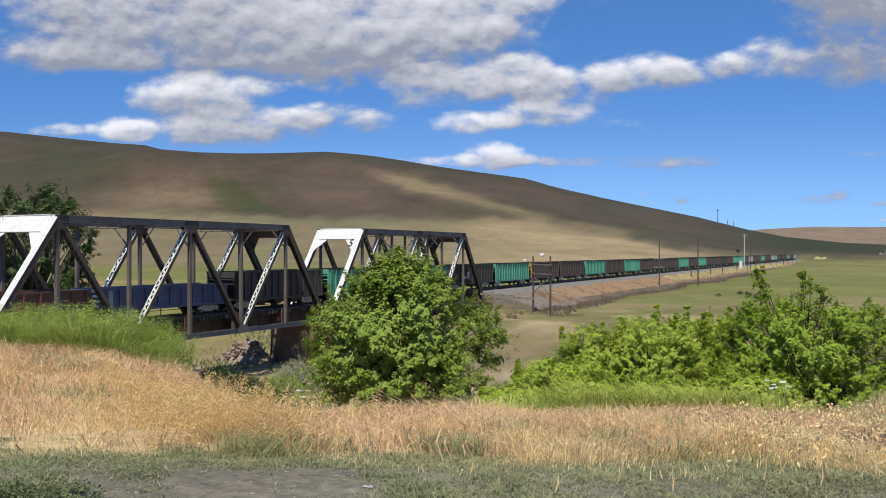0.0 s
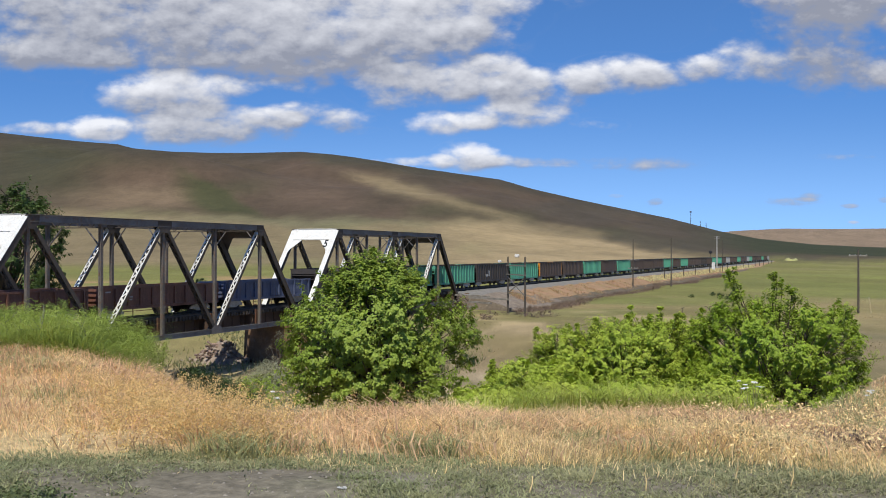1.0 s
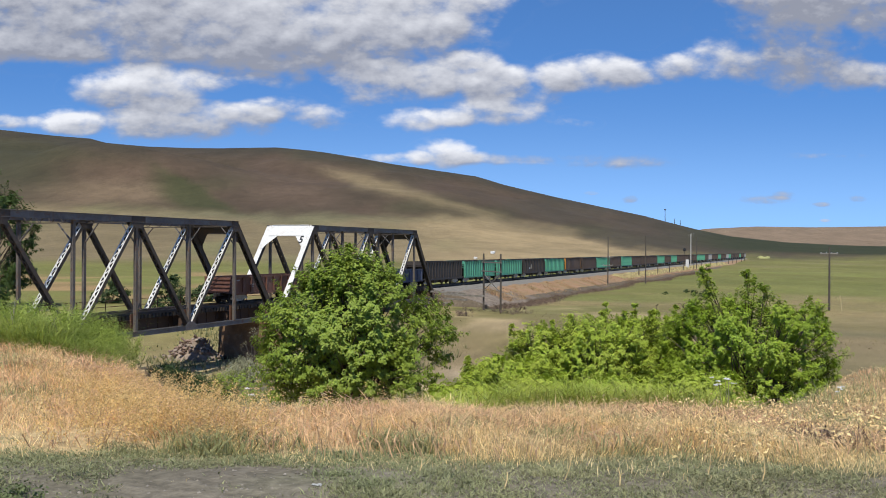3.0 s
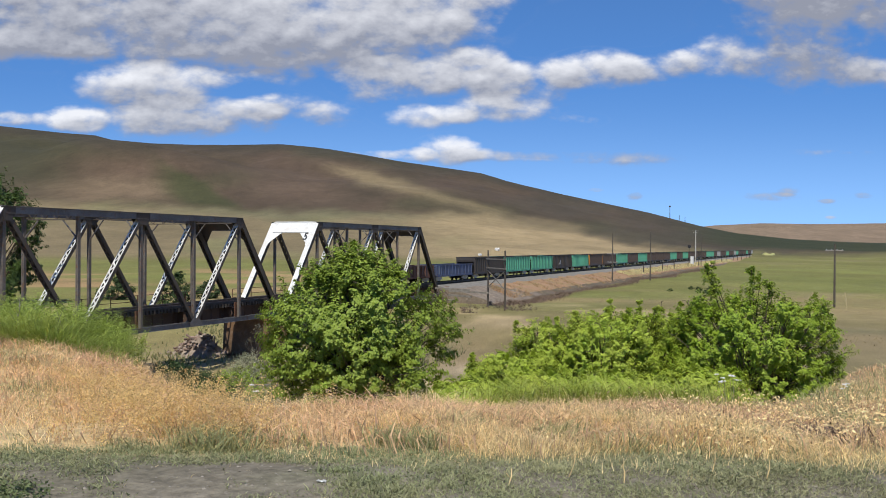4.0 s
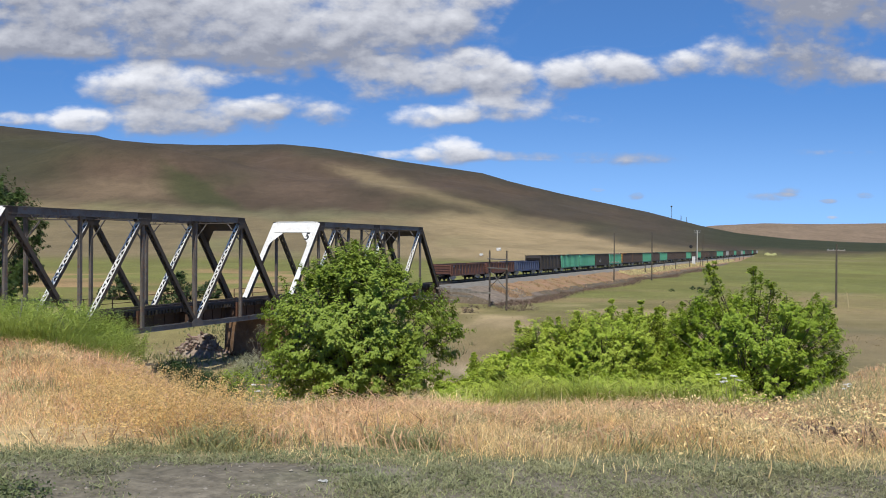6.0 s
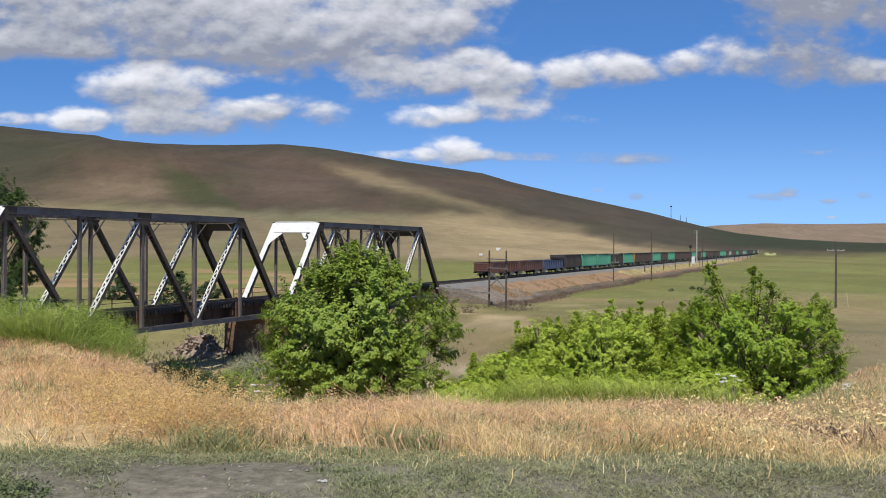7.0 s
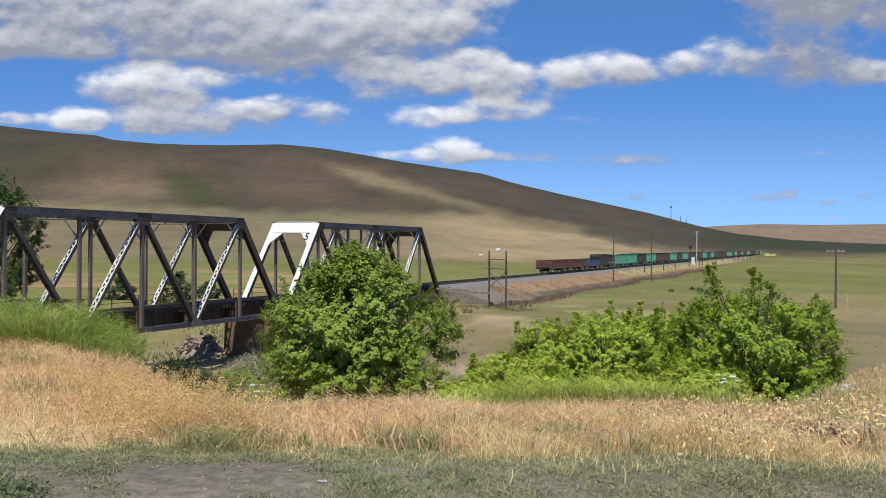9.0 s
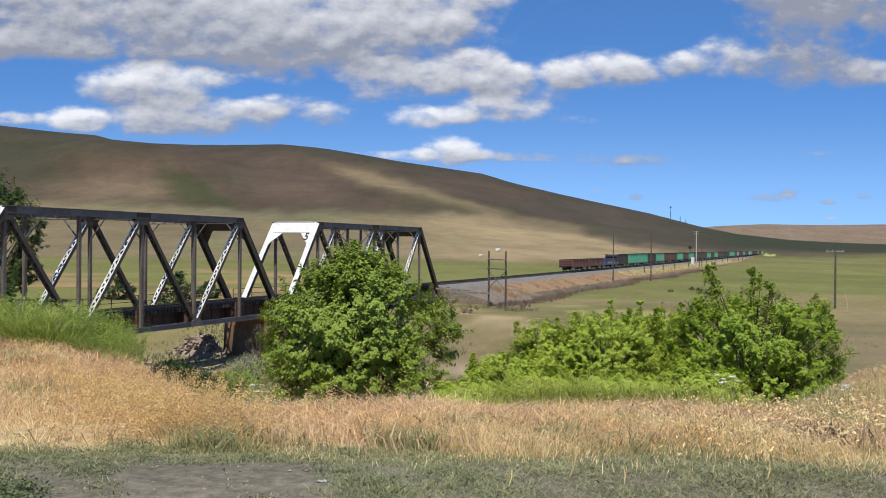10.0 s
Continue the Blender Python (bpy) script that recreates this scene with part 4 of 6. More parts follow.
        part("painted_mark", bm, SILVER, car, "pale painted panel at the car's corner")
    if paint is RED:
        bm = bmesh.new()
        for yc, z, sy in ((0.9, top - 0.28, 0.5), (3.1, floor + 0.75, 0.7), (3.1, floor + 0.55, 0.5)):
            box(bm, (hw + 0.004, yc, z), (0.008, sy, 0.10))
        part("painted_mark", bm, SILVER, car, "faded pale lettering bars")
    if mark:
        bm = bmesh.new()
        for yc, z, sy, sz in ((4.1, 1.72, 1.7, 0.32), (4.75, 2.1, 0.42, 0.62)):
            box(bm, (hw + 0.004, yc, z), (0.008, sy, sz))
        part("painted_mark", bm, WHITE, car, "white painted mark on the side sheet")
    make_truck(car, 1.75)
    make_truck(car, L - 1.75)
    return car


def make_train():
    kinds = {
        "r": make_car(True, RED, None, False, "low open gondola car, rusty maroon, with ribbed sides"),
        "b": make_car(True, BLUE, None, False, "low open gondola car in faded blue paint"),
        "k": make_car(False, BLACK_CAR, None, False, "tall open hopper car, black, with ribbed sides"),
        "m": make_car(False, BLACK_CAR, None, True, "tall black hopper car with a white painted mark"),
        "t": make_car(False, TEAL, None, False, "tall open hopper car, teal green, with ribbed sides"),
        "o": make_car(False, BROWN, ORANGE, False, "tall dark brown hopper car with orange end"),
        "n": make_car(False, BROWN, None, False, "tall open hopper car, dark brown, with ribbed sides"),
        "s": make_car(False, SILVER, None, False, "tall open hopper car in weathered grey"),
    }
    order = "rrbkttmtontntnnntntnnknttnsnntnnstnknntnns"
    cars, used = [], set()
    for i, k in enumerate(order):
        m = pose(TRACK_X, REAR_AT_START + i * CAR_PITCH, 0)
        if k in used:
            cars.append(copy_thing(kinds[k], m))
        else:
            used.add(k)
            kinds[k].matrix_basis = m
            cars.append(kinds[k])
    return cars


TRAIN = make_train()


# ---- plants ----
def leaf_material(name, a, b, glow=0.3):
    return material(name, a, b, 0.6, 0.0, 0.9, 6, spread=0.6, bump=0.0, islands=0.16, through_light=glow, space="World")


LEAF_DARK = leaf_material("dark_green_leaves", (0.235, 0.335, 0.042), (0.295, 0.375, 0.055))
LEAF_BRIGHT = leaf_material("bright_green_leaves", (0.26, 0.385, 0.030), (0.33, 0.42, 0.042))
LEAF_SCRUB = leaf_material("light_green_willow_leaves", (0.37, 0.49, 0.050), (0.45, 0.52, 0.075))
LEAF_WEED = leaf_material("pale_green_weeds", (0.30, 0.40, 0.065), (0.38, 0.43, 0.10))
LEAF_FRINGE = leaf_material("fresh_green_weeds", (0.34, 0.42, 0.07), (0.41, 0.44, 0.10))
LEAF_GREY = leaf_material("grey_green_leaves", (0.20, 0.19, 0.12), (0.26, 0.24, 0.16))
LEAF_DUSTY = leaf_material("dusty_grey_green_leaves", (0.36, 0.37, 0.24), (0.43, 0.42, 0.28))
# dark leaf colour with shade put in, for creek scrub and far bushes
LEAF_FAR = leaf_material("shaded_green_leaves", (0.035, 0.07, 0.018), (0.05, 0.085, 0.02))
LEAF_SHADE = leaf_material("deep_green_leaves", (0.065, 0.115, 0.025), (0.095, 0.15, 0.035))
BARK = material("grey_brown_bark", (0.11, 0.088, 0.066), (0.065, 0.05, 0.04), 0.9, 0.0, 3, 30)


def leaves_mesh(name, centres, spread, per, size, rng, mat, heart=None, upright=0.55, spray=0.0, rise=0.8, slim=0.36, ruffle=0.3):
    """Many small pointed leaves in clumps about the centres, turned outwards and up to the light."""
    n = len(centres) * per
    c = np.repeat(centres, per, axis=0)
    off = rng.normal(0, 1, (n, 3))
    off /= np.linalg.norm(off, axis=1)[:, None] + 1e-9
    off *= (rng.random((n, 1)) ** 0.5) * np.repeat(spread, per)[:, None]
    off[:, 2] *= 0.8
    if spray:                                  # the leaves of a clump line a twig that runs outwards and up
        way = rng.normal(0, 0.45, centres.shape)
        if heart is not None:
            away = centres - heart
            way += away / (np.linalg.norm(away, axis=1)[:, None] + 1e-6)
        way[:, 2] += rise
        way /= np.linalg.norm(way, axis=1)[:, None]
        along = rng.random((n, 1)) * 2.0 - 0.55
        off = off * (0.55 - 0.38 * spray * np.clip(along, 0, 1.4) / 1.4) + np.repeat(way * spread[:, None], per, axis=0) * along * (0.6 + 0.6 * spray)
    p = c + off
    out = off / (np.repeat(spread, per)[:, None] + 1e-6)
    if heart is not None:
        far = p - heart
        out = out * 0.6 + far / (np.linalg.norm(far, axis=1)[:, None] + 1e-6) * 0.6
    nrm = out * 1.15 + rng.normal(0, ruffle, (n, 3))
    nrm[:, 2] += upright
    nrm /= np.linalg.norm(nrm, axis=1)[:, None]
    d = rng.normal(0, 1, (n, 3)) + out * 0.5
    d -= nrm * (d * nrm).sum(1)[:, None]
    d /= np.linalg.norm(d, axis=1)[:, None]
    s = np.cross(nrm, d)
    ln = size * (0.6 + 0.8 * rng.random((n, 1)))
    w = ln * slim
    v = np.stack([p, p + d * ln * 0.5 + s * w, p + d * ln - nrm * ln * 0.15, p + d * ln * 0.5 - s * w], 1).reshape(-1, 3)
    f = np.arange(n * 4).reshape(-1, 4)
    me = bpy.data.meshes.new(name)
    me.from_pydata(v.tolist(), [], f.tolist())
    me.materials.append(mat)
    return me


def make_tree(x, y, tall, wide, seed, mat, label, category="tree", stems=5, lobes=40, clumps=11, per=26, leaf=0.16, low=0.1, group="", base=None,
              peaks=(), deep=None, cap=0.93, grain=0.115, core=0, profile=((0.0, 0.72), (0.25, 1.0), (0.55, 0.86), (0.8, 0.5), (1.0, 0.12)), bare=0.0,
              spray=0.0, rise=0.8, slim=0.36):
    """Stems fanning from the ground into limbs, and a crown of many rounded leaf masses at their ends, with gaps and an uneven outline."""
    rng = np.random.default_rng(seed)
    z0 = (height(x, y) if base is None else base) - 0.15
    tree = thing("tree" if category == "tree" else "shrub", pose(x, y, z0), label, category, group)
    deep = deep or wide
    hs, rs = [h for h, _ in profile], [r for _, r in profile]
    masses = []
    for k in range(lobes):
        h = low + (cap - low) * ((k + 0.5) / lobes) ** 0.9
        t = k * 2.39996 + rng.normal(0, 0.35)
        size = grain * wide * (0.65 + 0.8 * rng.random())
        rr = max(0.0, np.interp((h - low) / (1 - low), hs, rs) * (0.86 + 0.28 * rng.random()) * 0.5 - size / wide * 0.55)
        if rng.random() < 0.18:
            rr *= 0.55
        masses.append((math.cos(t) * rr * wide, math.sin(t) * rr * deep, h * tall - size * 0.3, size))
    for k in range(core):
        t, rr = rng.random() * 2 * math.pi, 0.30 * rng.random() ** 0.5
        masses.append((math.cos(t) * rr * wide, math.sin(t) * rr * deep, (0.1 + 0.55 * rng.random()) * tall, 0.12 * wide))
    for px, pz, ps in peaks:
        masses.append((RGT.x * px * wide, RGT.y * px * wide, pz * tall, ps * wide))
    centres, sizes = [], []
    bm = bmesh.new()
    heart = np.array([0, 0, tall * 0.4])
    for i, (mx, my, mz, ms) in enumerate(masses):
        tip = Vector((mx, my, mz))
        t = (i % stems) * 2 * math.pi / stems
        foot = Vector((math.cos(t) * 0.12, math.sin(t) * 0.12, 0))
        mid = foot.lerp(tip, 0.5) + Vector((0, 0, tall * 0.05)) + Vector(rng.normal(0, 0.03 * wide, 3))
        tube(bm, [foot, foot.lerp(mid, 0.5), mid, tip], [0.011 * tall, 0.008 * tall, 0.004 * tall, 0.002 * tall], 5)
        d = rng.normal(0, 1, (clumps, 3))
        d /= np.linalg.norm(d, axis=1)[:, None]
        c = np.array([mx, my, mz]) + d * ms * (0.25 + 0.85 * rng.random((clumps, 1)) ** 0.7) * np.array([1, 1, 0.85])
        c = c[c[:, 2] > 0.03 * tall]
        for q in c[::3]:
            tube(bm, [tip, tip.lerp(Vector(q), 0.6) + Vector((0, 0, 0.04)), Vector(q) + (Vector(q) - tip) * 0.3], [0.003 * tall, 0.0022 * tall, 0.001 * tall], 4)
        if rng.random() < bare:
            continue
        centres.append(c)
        sizes.append(ms * 0.42 * (0.6 + 0.8 * rng.random(len(c))))
    part("trunk", bm, BARK, tree)
    part("crown", leaves_mesh("crown", np.vstack(centres), np.concatenate(sizes), per, leaf, rng, mat, heart, 0.55, spray, rise, slim), mat, tree)
    return tree


def place(px, ahead):
    """Ground position that lies `ahead` metres along the heading, off to the side by the tangent px."""
    p = FWD * ahead + RGT * (px * ahead)
    return p.x, p.y


def make_plants():
    x, y = place(-0.094, 30.0)
    make_tree(x, y, 5.2, 6.1, 11, LEAF_DARK, "dense rounded green tree growing below the roadside bank", lobes=200, clumps=9, per=44, leaf=0.098, grain=0.075, low=0.02, base=0.12, core=60, spray=0.8, rise=0.3, slim=0.32,
              peaks=((-0.03, 0.88, 0.08), (-0.05, 0.95, 0.05), (-0.02, 0.99, 0.03), (0.17, 0.74, 0.08), (0.20, 0.80, 0.05), (-0.17, 0.76, 0.06)), deep=5.4,
              profile=((0.0, 0.72), (0.18, 0.94), (0.36, 1.0), (0.55, 1.0), (0.68, 0.80), (0.8, 0.55), (0.9, 0.32), (1.0, 0.1)))
    x, y = place(0.345, 25.5)
    make_tree(x, y, 4.45, 4.5, 23, LEAF_BRIGHT, "bright green young tree with upright leaders", lobes=240, clumps=9, per=46, leaf=0.068, low=0.03, base=0.45, bare=0.03, cap=0.74, grain=0.062, core=60, spray=1.0, rise=0.9, slim=0.28,
              peaks=tuple((-0.26 + 0.03 * math.sin(5 * k), 0.64 + 0.047 * k, 0.095 - 0.0095 * k) for k in range(8)) + tuple((0.01 + 0.035 * math.sin(4 * k + 1), 0.62 + 0.046 * k, 0.095 - 0.0095 * k) for k in range(8))
              + ((0.10, 0.84, 0.03), (0.12, 0.78, 0.04), (0.30, 0.68, 0.05), (0.38, 0.6, 0.05), (-0.4, 0.6, 0.05), (-0.34, 0.7, 0.04), (0.2, 0.74, 0.05), (-0.12, 0.74, 0.05)),
              profile=((0.0, 0.95), (0.3, 1.0), (0.6, 0.92), (0.85, 0.72), (1.0, 0.5)))
    for px, ahead, tall, wide, seed, base in ((0.185, 26.5, 3.0, 3.6, 31, 0.45), (0.128, 27, 2.75, 2.9, 32, 0.35), (0.235, 27.5, 3.1, 3.2, 33, 0.35), (0.082, 25, 1.75, 2.8, 34, 0.6),
                                              (0.115, 23, 1.3, 2.4, 36, 0.75), (0.20, 22.5, 1.25, 2.6, 37, 0.85), (0.29, 22, 1.4, 2.4, 35, 0.95), (0.03, 24, 1.0, 2.0, 38, 0.7)):
        x, y = place(px, ahead)
        make_tree(x, y, tall, wide, seed, LEAF_SCRUB, "bright green bushy willow scrub below the bank", "shrub", lobes=140, clumps=9, per=38, leaf=0.066, spray=0.8, rise=0.65, slim=0.27, grain=0.085, cap=0.93, low=0.03, base=base, group="willow scrub",
                  profile=((0.0, 0.95), (0.35, 1.0), (0.7, 0.85), (1.0, 0.6)), bare=0.16 if seed == 33 else 0.03, core=60,
                  peaks=tuple((-0.42 + 0.12 * k + 0.04 * math.sin(k * 7), (0.76 if seed == 33 else 0.70) + 0.07 * math.sin(seed + 3 * k) + 0.075 * q, 0.066 - 0.014 * q) for k in range(8) for q in range(4)))
    x, y = place(-0.517, 112)
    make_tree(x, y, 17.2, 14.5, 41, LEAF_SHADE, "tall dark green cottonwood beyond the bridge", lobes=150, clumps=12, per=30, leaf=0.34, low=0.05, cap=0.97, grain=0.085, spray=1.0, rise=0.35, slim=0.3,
              profile=((0.0, 0.55), (0.3, 0.9), (0.6, 1.0), (0.8, 0.92), (0.93, 0.72), (1.0, 0.45)), bare=0.1)
    for px, ahead, tall, wide, seed in ((-0.293, 118, 4.6, 5.0, 51), (-0.36, 125, 3.6, 5.0, 52), (-0.26, 130, 2.6, 4, 53)):
        x, y = place(px, ahead)
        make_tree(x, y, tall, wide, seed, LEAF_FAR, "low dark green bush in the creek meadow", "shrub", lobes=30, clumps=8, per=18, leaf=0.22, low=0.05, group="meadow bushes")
    x, y = place(-0.214, 72)
    make_tree(x, y, 2.3, 4.2, 69, LEAF_DUSTY, "rounded dusty grey-green bush on the creek bed", "shrub", lobes=90, clumps=9, per=30, leaf=0.07, low=0.02, grain=0.09, core=30, spray=0.6, slim=0.2)
    x, y = place(-0.202, 80)
    make_tree(x, y, 4.4, 2.8, 61, LEAF_GREY, "grey half-dead brush beside the bridge pier", "shrub", lobes=40, clumps=8, per=9, leaf=0.09, low=0.05, bare=0.45)
    for px, ahead, tall, wide, seed in ((-0.285, 66, 2.0, 4.6, 63), (-0.258, 63, 1.7, 4.0, 64), (-0.30, 72, 1.6, 4.0, 65)):
        x, y = place(px, ahead)
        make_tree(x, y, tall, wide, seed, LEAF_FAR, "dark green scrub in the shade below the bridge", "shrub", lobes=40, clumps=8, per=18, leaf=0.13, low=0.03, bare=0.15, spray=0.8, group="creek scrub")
    x, y = place(-0.225, 62)
    make_tree(x, y, 2.3, 5.6, 62, LEAF_DARK, "low green scrub on the creek bank", "shrub", lobes=30, clumps=8, per=16, leaf=0.12, low=0.03, bare=0.2)


make_plants()

STRAW = material("dry_grass_straw", (0.90, 0.74, 0.43), (0.82, 0.62, 0.31), 0.75, 0.0, 1.1, 5, spread=0.28, bump=0.0, islands=0.55, through_light=0.42, space="World", third=(0.62, 0.42, 0.20), stains=0.35)
CHEAT = material("pinkish_dry_grass", (0.75, 0.54, 0.315), (0.67, 0.44, 0.285), 0.75, 0.0, 0.9, 5, spread=0.3, bump=0.0, islands=0.35, through_light=0.42, space="World", third=(0.62, 0.48, 0.25), stains=0.5)
GOLD_LEAF = material("yellowed_weed_leaves", (0.80, 0.60, 0.27), (0.70, 0.48, 0.21), 0.7, 0.0, 0.8, 5, bump=0.0, islands=0.2, through_light=0.4, space="World")
GREEN_BLADE = material("short_green_grass", (0.245, 0.275, 0.135), (0.35, 0.335, 0.185), 0.8, 0.0, 0.5, 6, bump=0.0, islands=0.35, through_light=0.3, space="World")
SAGE_BLADE = material("grey_green_weed", (0.33, 0.35, 0.16), (0.42, 0.40, 0.20), 0.8, 0.0, 0.5, 6, bump=0.0, islands=0.3, through_light=0.3, space="World")
TWIG_RED = material("reddish_brown_dead_weed", (0.34, 0.19, 0.115), (0.25, 0.15, 0.09), 0.85, 0.0, 2, 9, bump=0.0, islands=0.4, through_light=0.25, space="World")
TWIG = material("dead_brown_twigs", (0.17, 0.115, 0.085), (0.11, 0.08, 0.065), 0.9, 0.0, 2, 9, bump=0.0, islands=0.4, space="World")


def blades(name, a, c, tall, mat, seed, width=0.004, lean=0.35, bend=0.25, ears=0.0):
    """Grass blades standing at (ahead, aside) places; each is a bent, tapering strip, some with a nodding ear."""
    rng = np.random.default_rng(seed)
    n = len(a)
    x = a * FWD.x + c * RGT.x
    y = a * FWD.y + c * RGT.y
    z = ground_height(x, y) - 0.02
    base = np.column_stack([x, y, z])
    t = rng.random(n) * 2 * math.pi
    side = np.column_stack([np.cos(t), np.sin(t), np.zeros(n)])
    gust = np.column_stack([wavy(x, y, 0.8, 7.0), wavy(x, y, 0.9, 3.3)]) * lean * 0.9
    d = np.column_stack([rng.normal(0, lean, n) + gust[:, 0], rng.normal(0, lean, n) + gust[:, 1], np.ones(n)])
    d /= np.linalg.norm(d, axis=1)[:, None]
    h = tall[:, None]
    mid = base + d * h * 0.6
    tip = base + d * h + np.column_stack([rng.normal(0, bend, n), rng.normal(0, bend, n), -bend * 0.5 * rng.random(n)]) * h
    w = (width * (0.6 + 0.8 * rng.random(n)))[:, None]
    top = w * (0.8 + ears * 2.2 * (rng.random((n, 1)) < 0.5))
    v = np.stack([base - side * w, base + side * w, mid + side * top, mid - side * top, tip], 1).reshape(-1, 3)
    k = np.arange(n)[:, None] * 5
    quads = (k + np.array([[0, 1, 2, 3]])).tolist()
    tris = (k + np.array([[3, 2, 4]])).tolist()
    me = bpy.data.meshes.new(name)
    me.from_pydata(v.tolist(), [], quads + tris)
    me.materials.append(mat)
    return me


def scatter(rng, n, a0, a1, power=1.2, left=-0.56, right=0.56):
    a = a0 + (a1 - a0) * rng.random(n) ** power
    c = (left + (right - left) * rng.random(n)) * (a + 0.8)
    return a, c, a * FWD.x + c * RGT.x, a * FWD.y + c * RGT.y


def make_grass():
    rng = np.random.default_rng(77)
    front = lambda x, y: 0.35 * wavy(x, y, 0.9, 0.2) + 0.2 * wavy(x, y, 0.31, 1.2)
    a, c, x, y = scatter(rng, 270000, 6.2, 20, 1.4)                         # straw tufts
    clump = wavy(x, y, 0.42, 0.9) + 0.7 * wavy(x, y, 1.3, 2.9)
    keep = rng.random(len(a)) < np.clip(0.46 + 0.7 * clump, 0.06, 1) * smoothstep(6.5, 8.3, a + 0.13 * c + 1.3 * front(x, y)) * (1 - 0.8 * smoothstep(-0.5, -3.0, c) * smoothstep(14, 11, a)) * (1 - 0.45 * smoothstep(2.6, 4.2, c))
    tall = (0.4 + 0.6 * smoothstep(6.9, 8.8, (a + 0.13 * c)[keep])) * (1 - 0.5 * smoothstep(3.6, 5.2, c[keep])) * (0.24 + 0.17 * clump[keep]) * (0.35 + 0.85 * rng.random(keep.sum()))
    whole("dry_grass", blades("dry_grass", a[keep], c[keep], np.clip(tall, 0.06, 0.5), STRAW, 3, 0.0024, 0.40, 0.5), STRAW, "straw-coloured dry grass tufts along the roadside bank", "dry grass", kind="stuff")
    a, c, x, y = scatter(rng, 230000, 7.1, 22, 1.0)                         # finer, pinkish, nodding grass over the crest
    clump = wavy(x, y, 0.6, 4.9) + 0.6 * wavy(x, y, 2.0, 1.9)
    keep = rng.random(len(a)) < np.clip(0.55 + 0.4 * clump, 0.1, 1) * (0.35 + 0.65 * smoothstep(8.4, 10.4, a)) * smoothstep(6.9, 9.0, a + 0.13 * c + front(x, y))
    tall = (1 - 0.6 * smoothstep(3.6, 5.2, c[keep])) * (0.27 + 0.08 * clump[keep]) * (0.6 + 0.6 * rng.random(keep.sum()))
    whole("cheatgrass", blades("cheatgrass", a[keep], c[keep], np.clip(tall, 0.06, 0.45), CHEAT, 8, 0.0022, 0.42, 0.6, 1.0), CHEAT, "pinkish-brown ripe cheatgrass covering the bank", "dry grass", kind="stuff")
    a, c, x, y = scatter(rng, 9000, 7.3, 14.5, 1.1, -0.58, -0.02)             # yellowed leafy weeds
    keep = rng.random(len(a)) < np.clip(1.5 * wavy(x, y, 0.75, 6.0) + 0.6 * wavy(x, y, 0.3, 2.0), 0, 1) * smoothstep(-0.2, -1.8, c) * (0.35 + 0.65 * smoothstep(-5.4, -4.0, c)) * smoothstep(14.5, 11, a) * smoothstep(7.4, 8.2, a + front(x, y))
    x, y = x[keep], y[keep]
    z = ground_height(x, y) + 0.04 + 0.38 * rng.random(len(x))
    me = leaves_mesh("yellow_weeds", np.column_stack([x, y, z]), np.full(len(x), 0.12), 36, 0.018, rng, GOLD_LEAF, None, 0.4, 0.6, 0.9, 0.30, 0.6)
    whole("yellow_weeds", me, GOLD_LEAF, "yellowed leafy weeds among the dry grass", "weeds", kind="stuff")
    a, c, x, y = scatter(rng, 210000, 5.4, 8.6, 0.95)                        # short green growth at the gravel's edge
    patch = 0.75 * wavy(x, y, 0.55, 5.0) + 0.55 * wavy(x, y, 0.17, 2.0)
    keep = rng.random(len(a)) < np.clip(0.22 + 1.2 * patch + 0.95 * smoothstep(6.7, 7.05, a - 0.03 * c) + 0.75 * smoothstep(-1.4, 0.6, c) - 0.9 * smoothstep(7.5, 8.2, a), 0.0, 1)
    whole("short_grass", blades("short_grass", a[keep], c[keep], (0.02 + 0.055 * rng.random(keep.sum()) ** 1.5) * (1 + 0.7 * np.clip(patch[keep], 0, 1)), GREEN_BLADE, 4, 0.005, 0.8, 0.5), GREEN_BLADE, "short grey-green weeds at the dirt verge", "grass", kind="stuff")
    a, c, x, y = scatter(rng, 380, 5.0, 9.0, 1.0)                          # broken straw lying on the dirt
    whole("loose_straw", blades("loose_straw", a, c, 0.03 + 0.08 * rng.random(len(a)), STRAW, 24, 0.003, 1.6, 0.5), STRAW, "pale broken straw on the dirt verge", "straw", kind="stuff")
    a, c, x, y = scatter(rng, 30000, 7.2, 14, 1.0)                          # grey-green weeds in patches
    keep = rng.random(len(a)) < smoothstep(0.28, 0.7, wavy(x, y, 0.7, 8.8) + 0.3 * wavy(x, y, 0.2, 1.1) + 0.35 * smoothstep(2.4, 4.5, c) + 0.2 * smoothstep(-3.2, -4.4, c))
    whole("sage_weeds", blades("sage_weeds", a[keep], c[keep], 0.10 + 0.24 * rng.random(keep.sum()), SAGE_BLADE, 14, 0.005, 0.5, 0.4), SAGE_BLADE, "grey-green weeds growing through the dry grass", "weeds", kind="stuff")
    a, c, x, y = scatter(rng, 46000, 15.0, 21.0, 1.0, -0.60, -0.33)         # feathery green weeds on the rise
    keep = rng.random(len(a)) < smoothstep(-0.345, -0.375, c / a)
    grow = smoothstep(-0.335, -0.43, c[keep] / a[keep])
    whole("green_weeds", blades("green_weeds", a[keep], c[keep], (0.30 + 0.55 * grow) * (0.5 + 0.6 * rng.random(keep.sum())) * np.clip(0.95 + 0.55 * wavy(x[keep], y[keep], 0.33, 1.7), 0.35, 1.6), LEAF_WEED, 5, 0.0055, 0.6, 0.9), LEAF_WEED, "tall feathery green weeds on the bank", "weeds", kind="stuff")
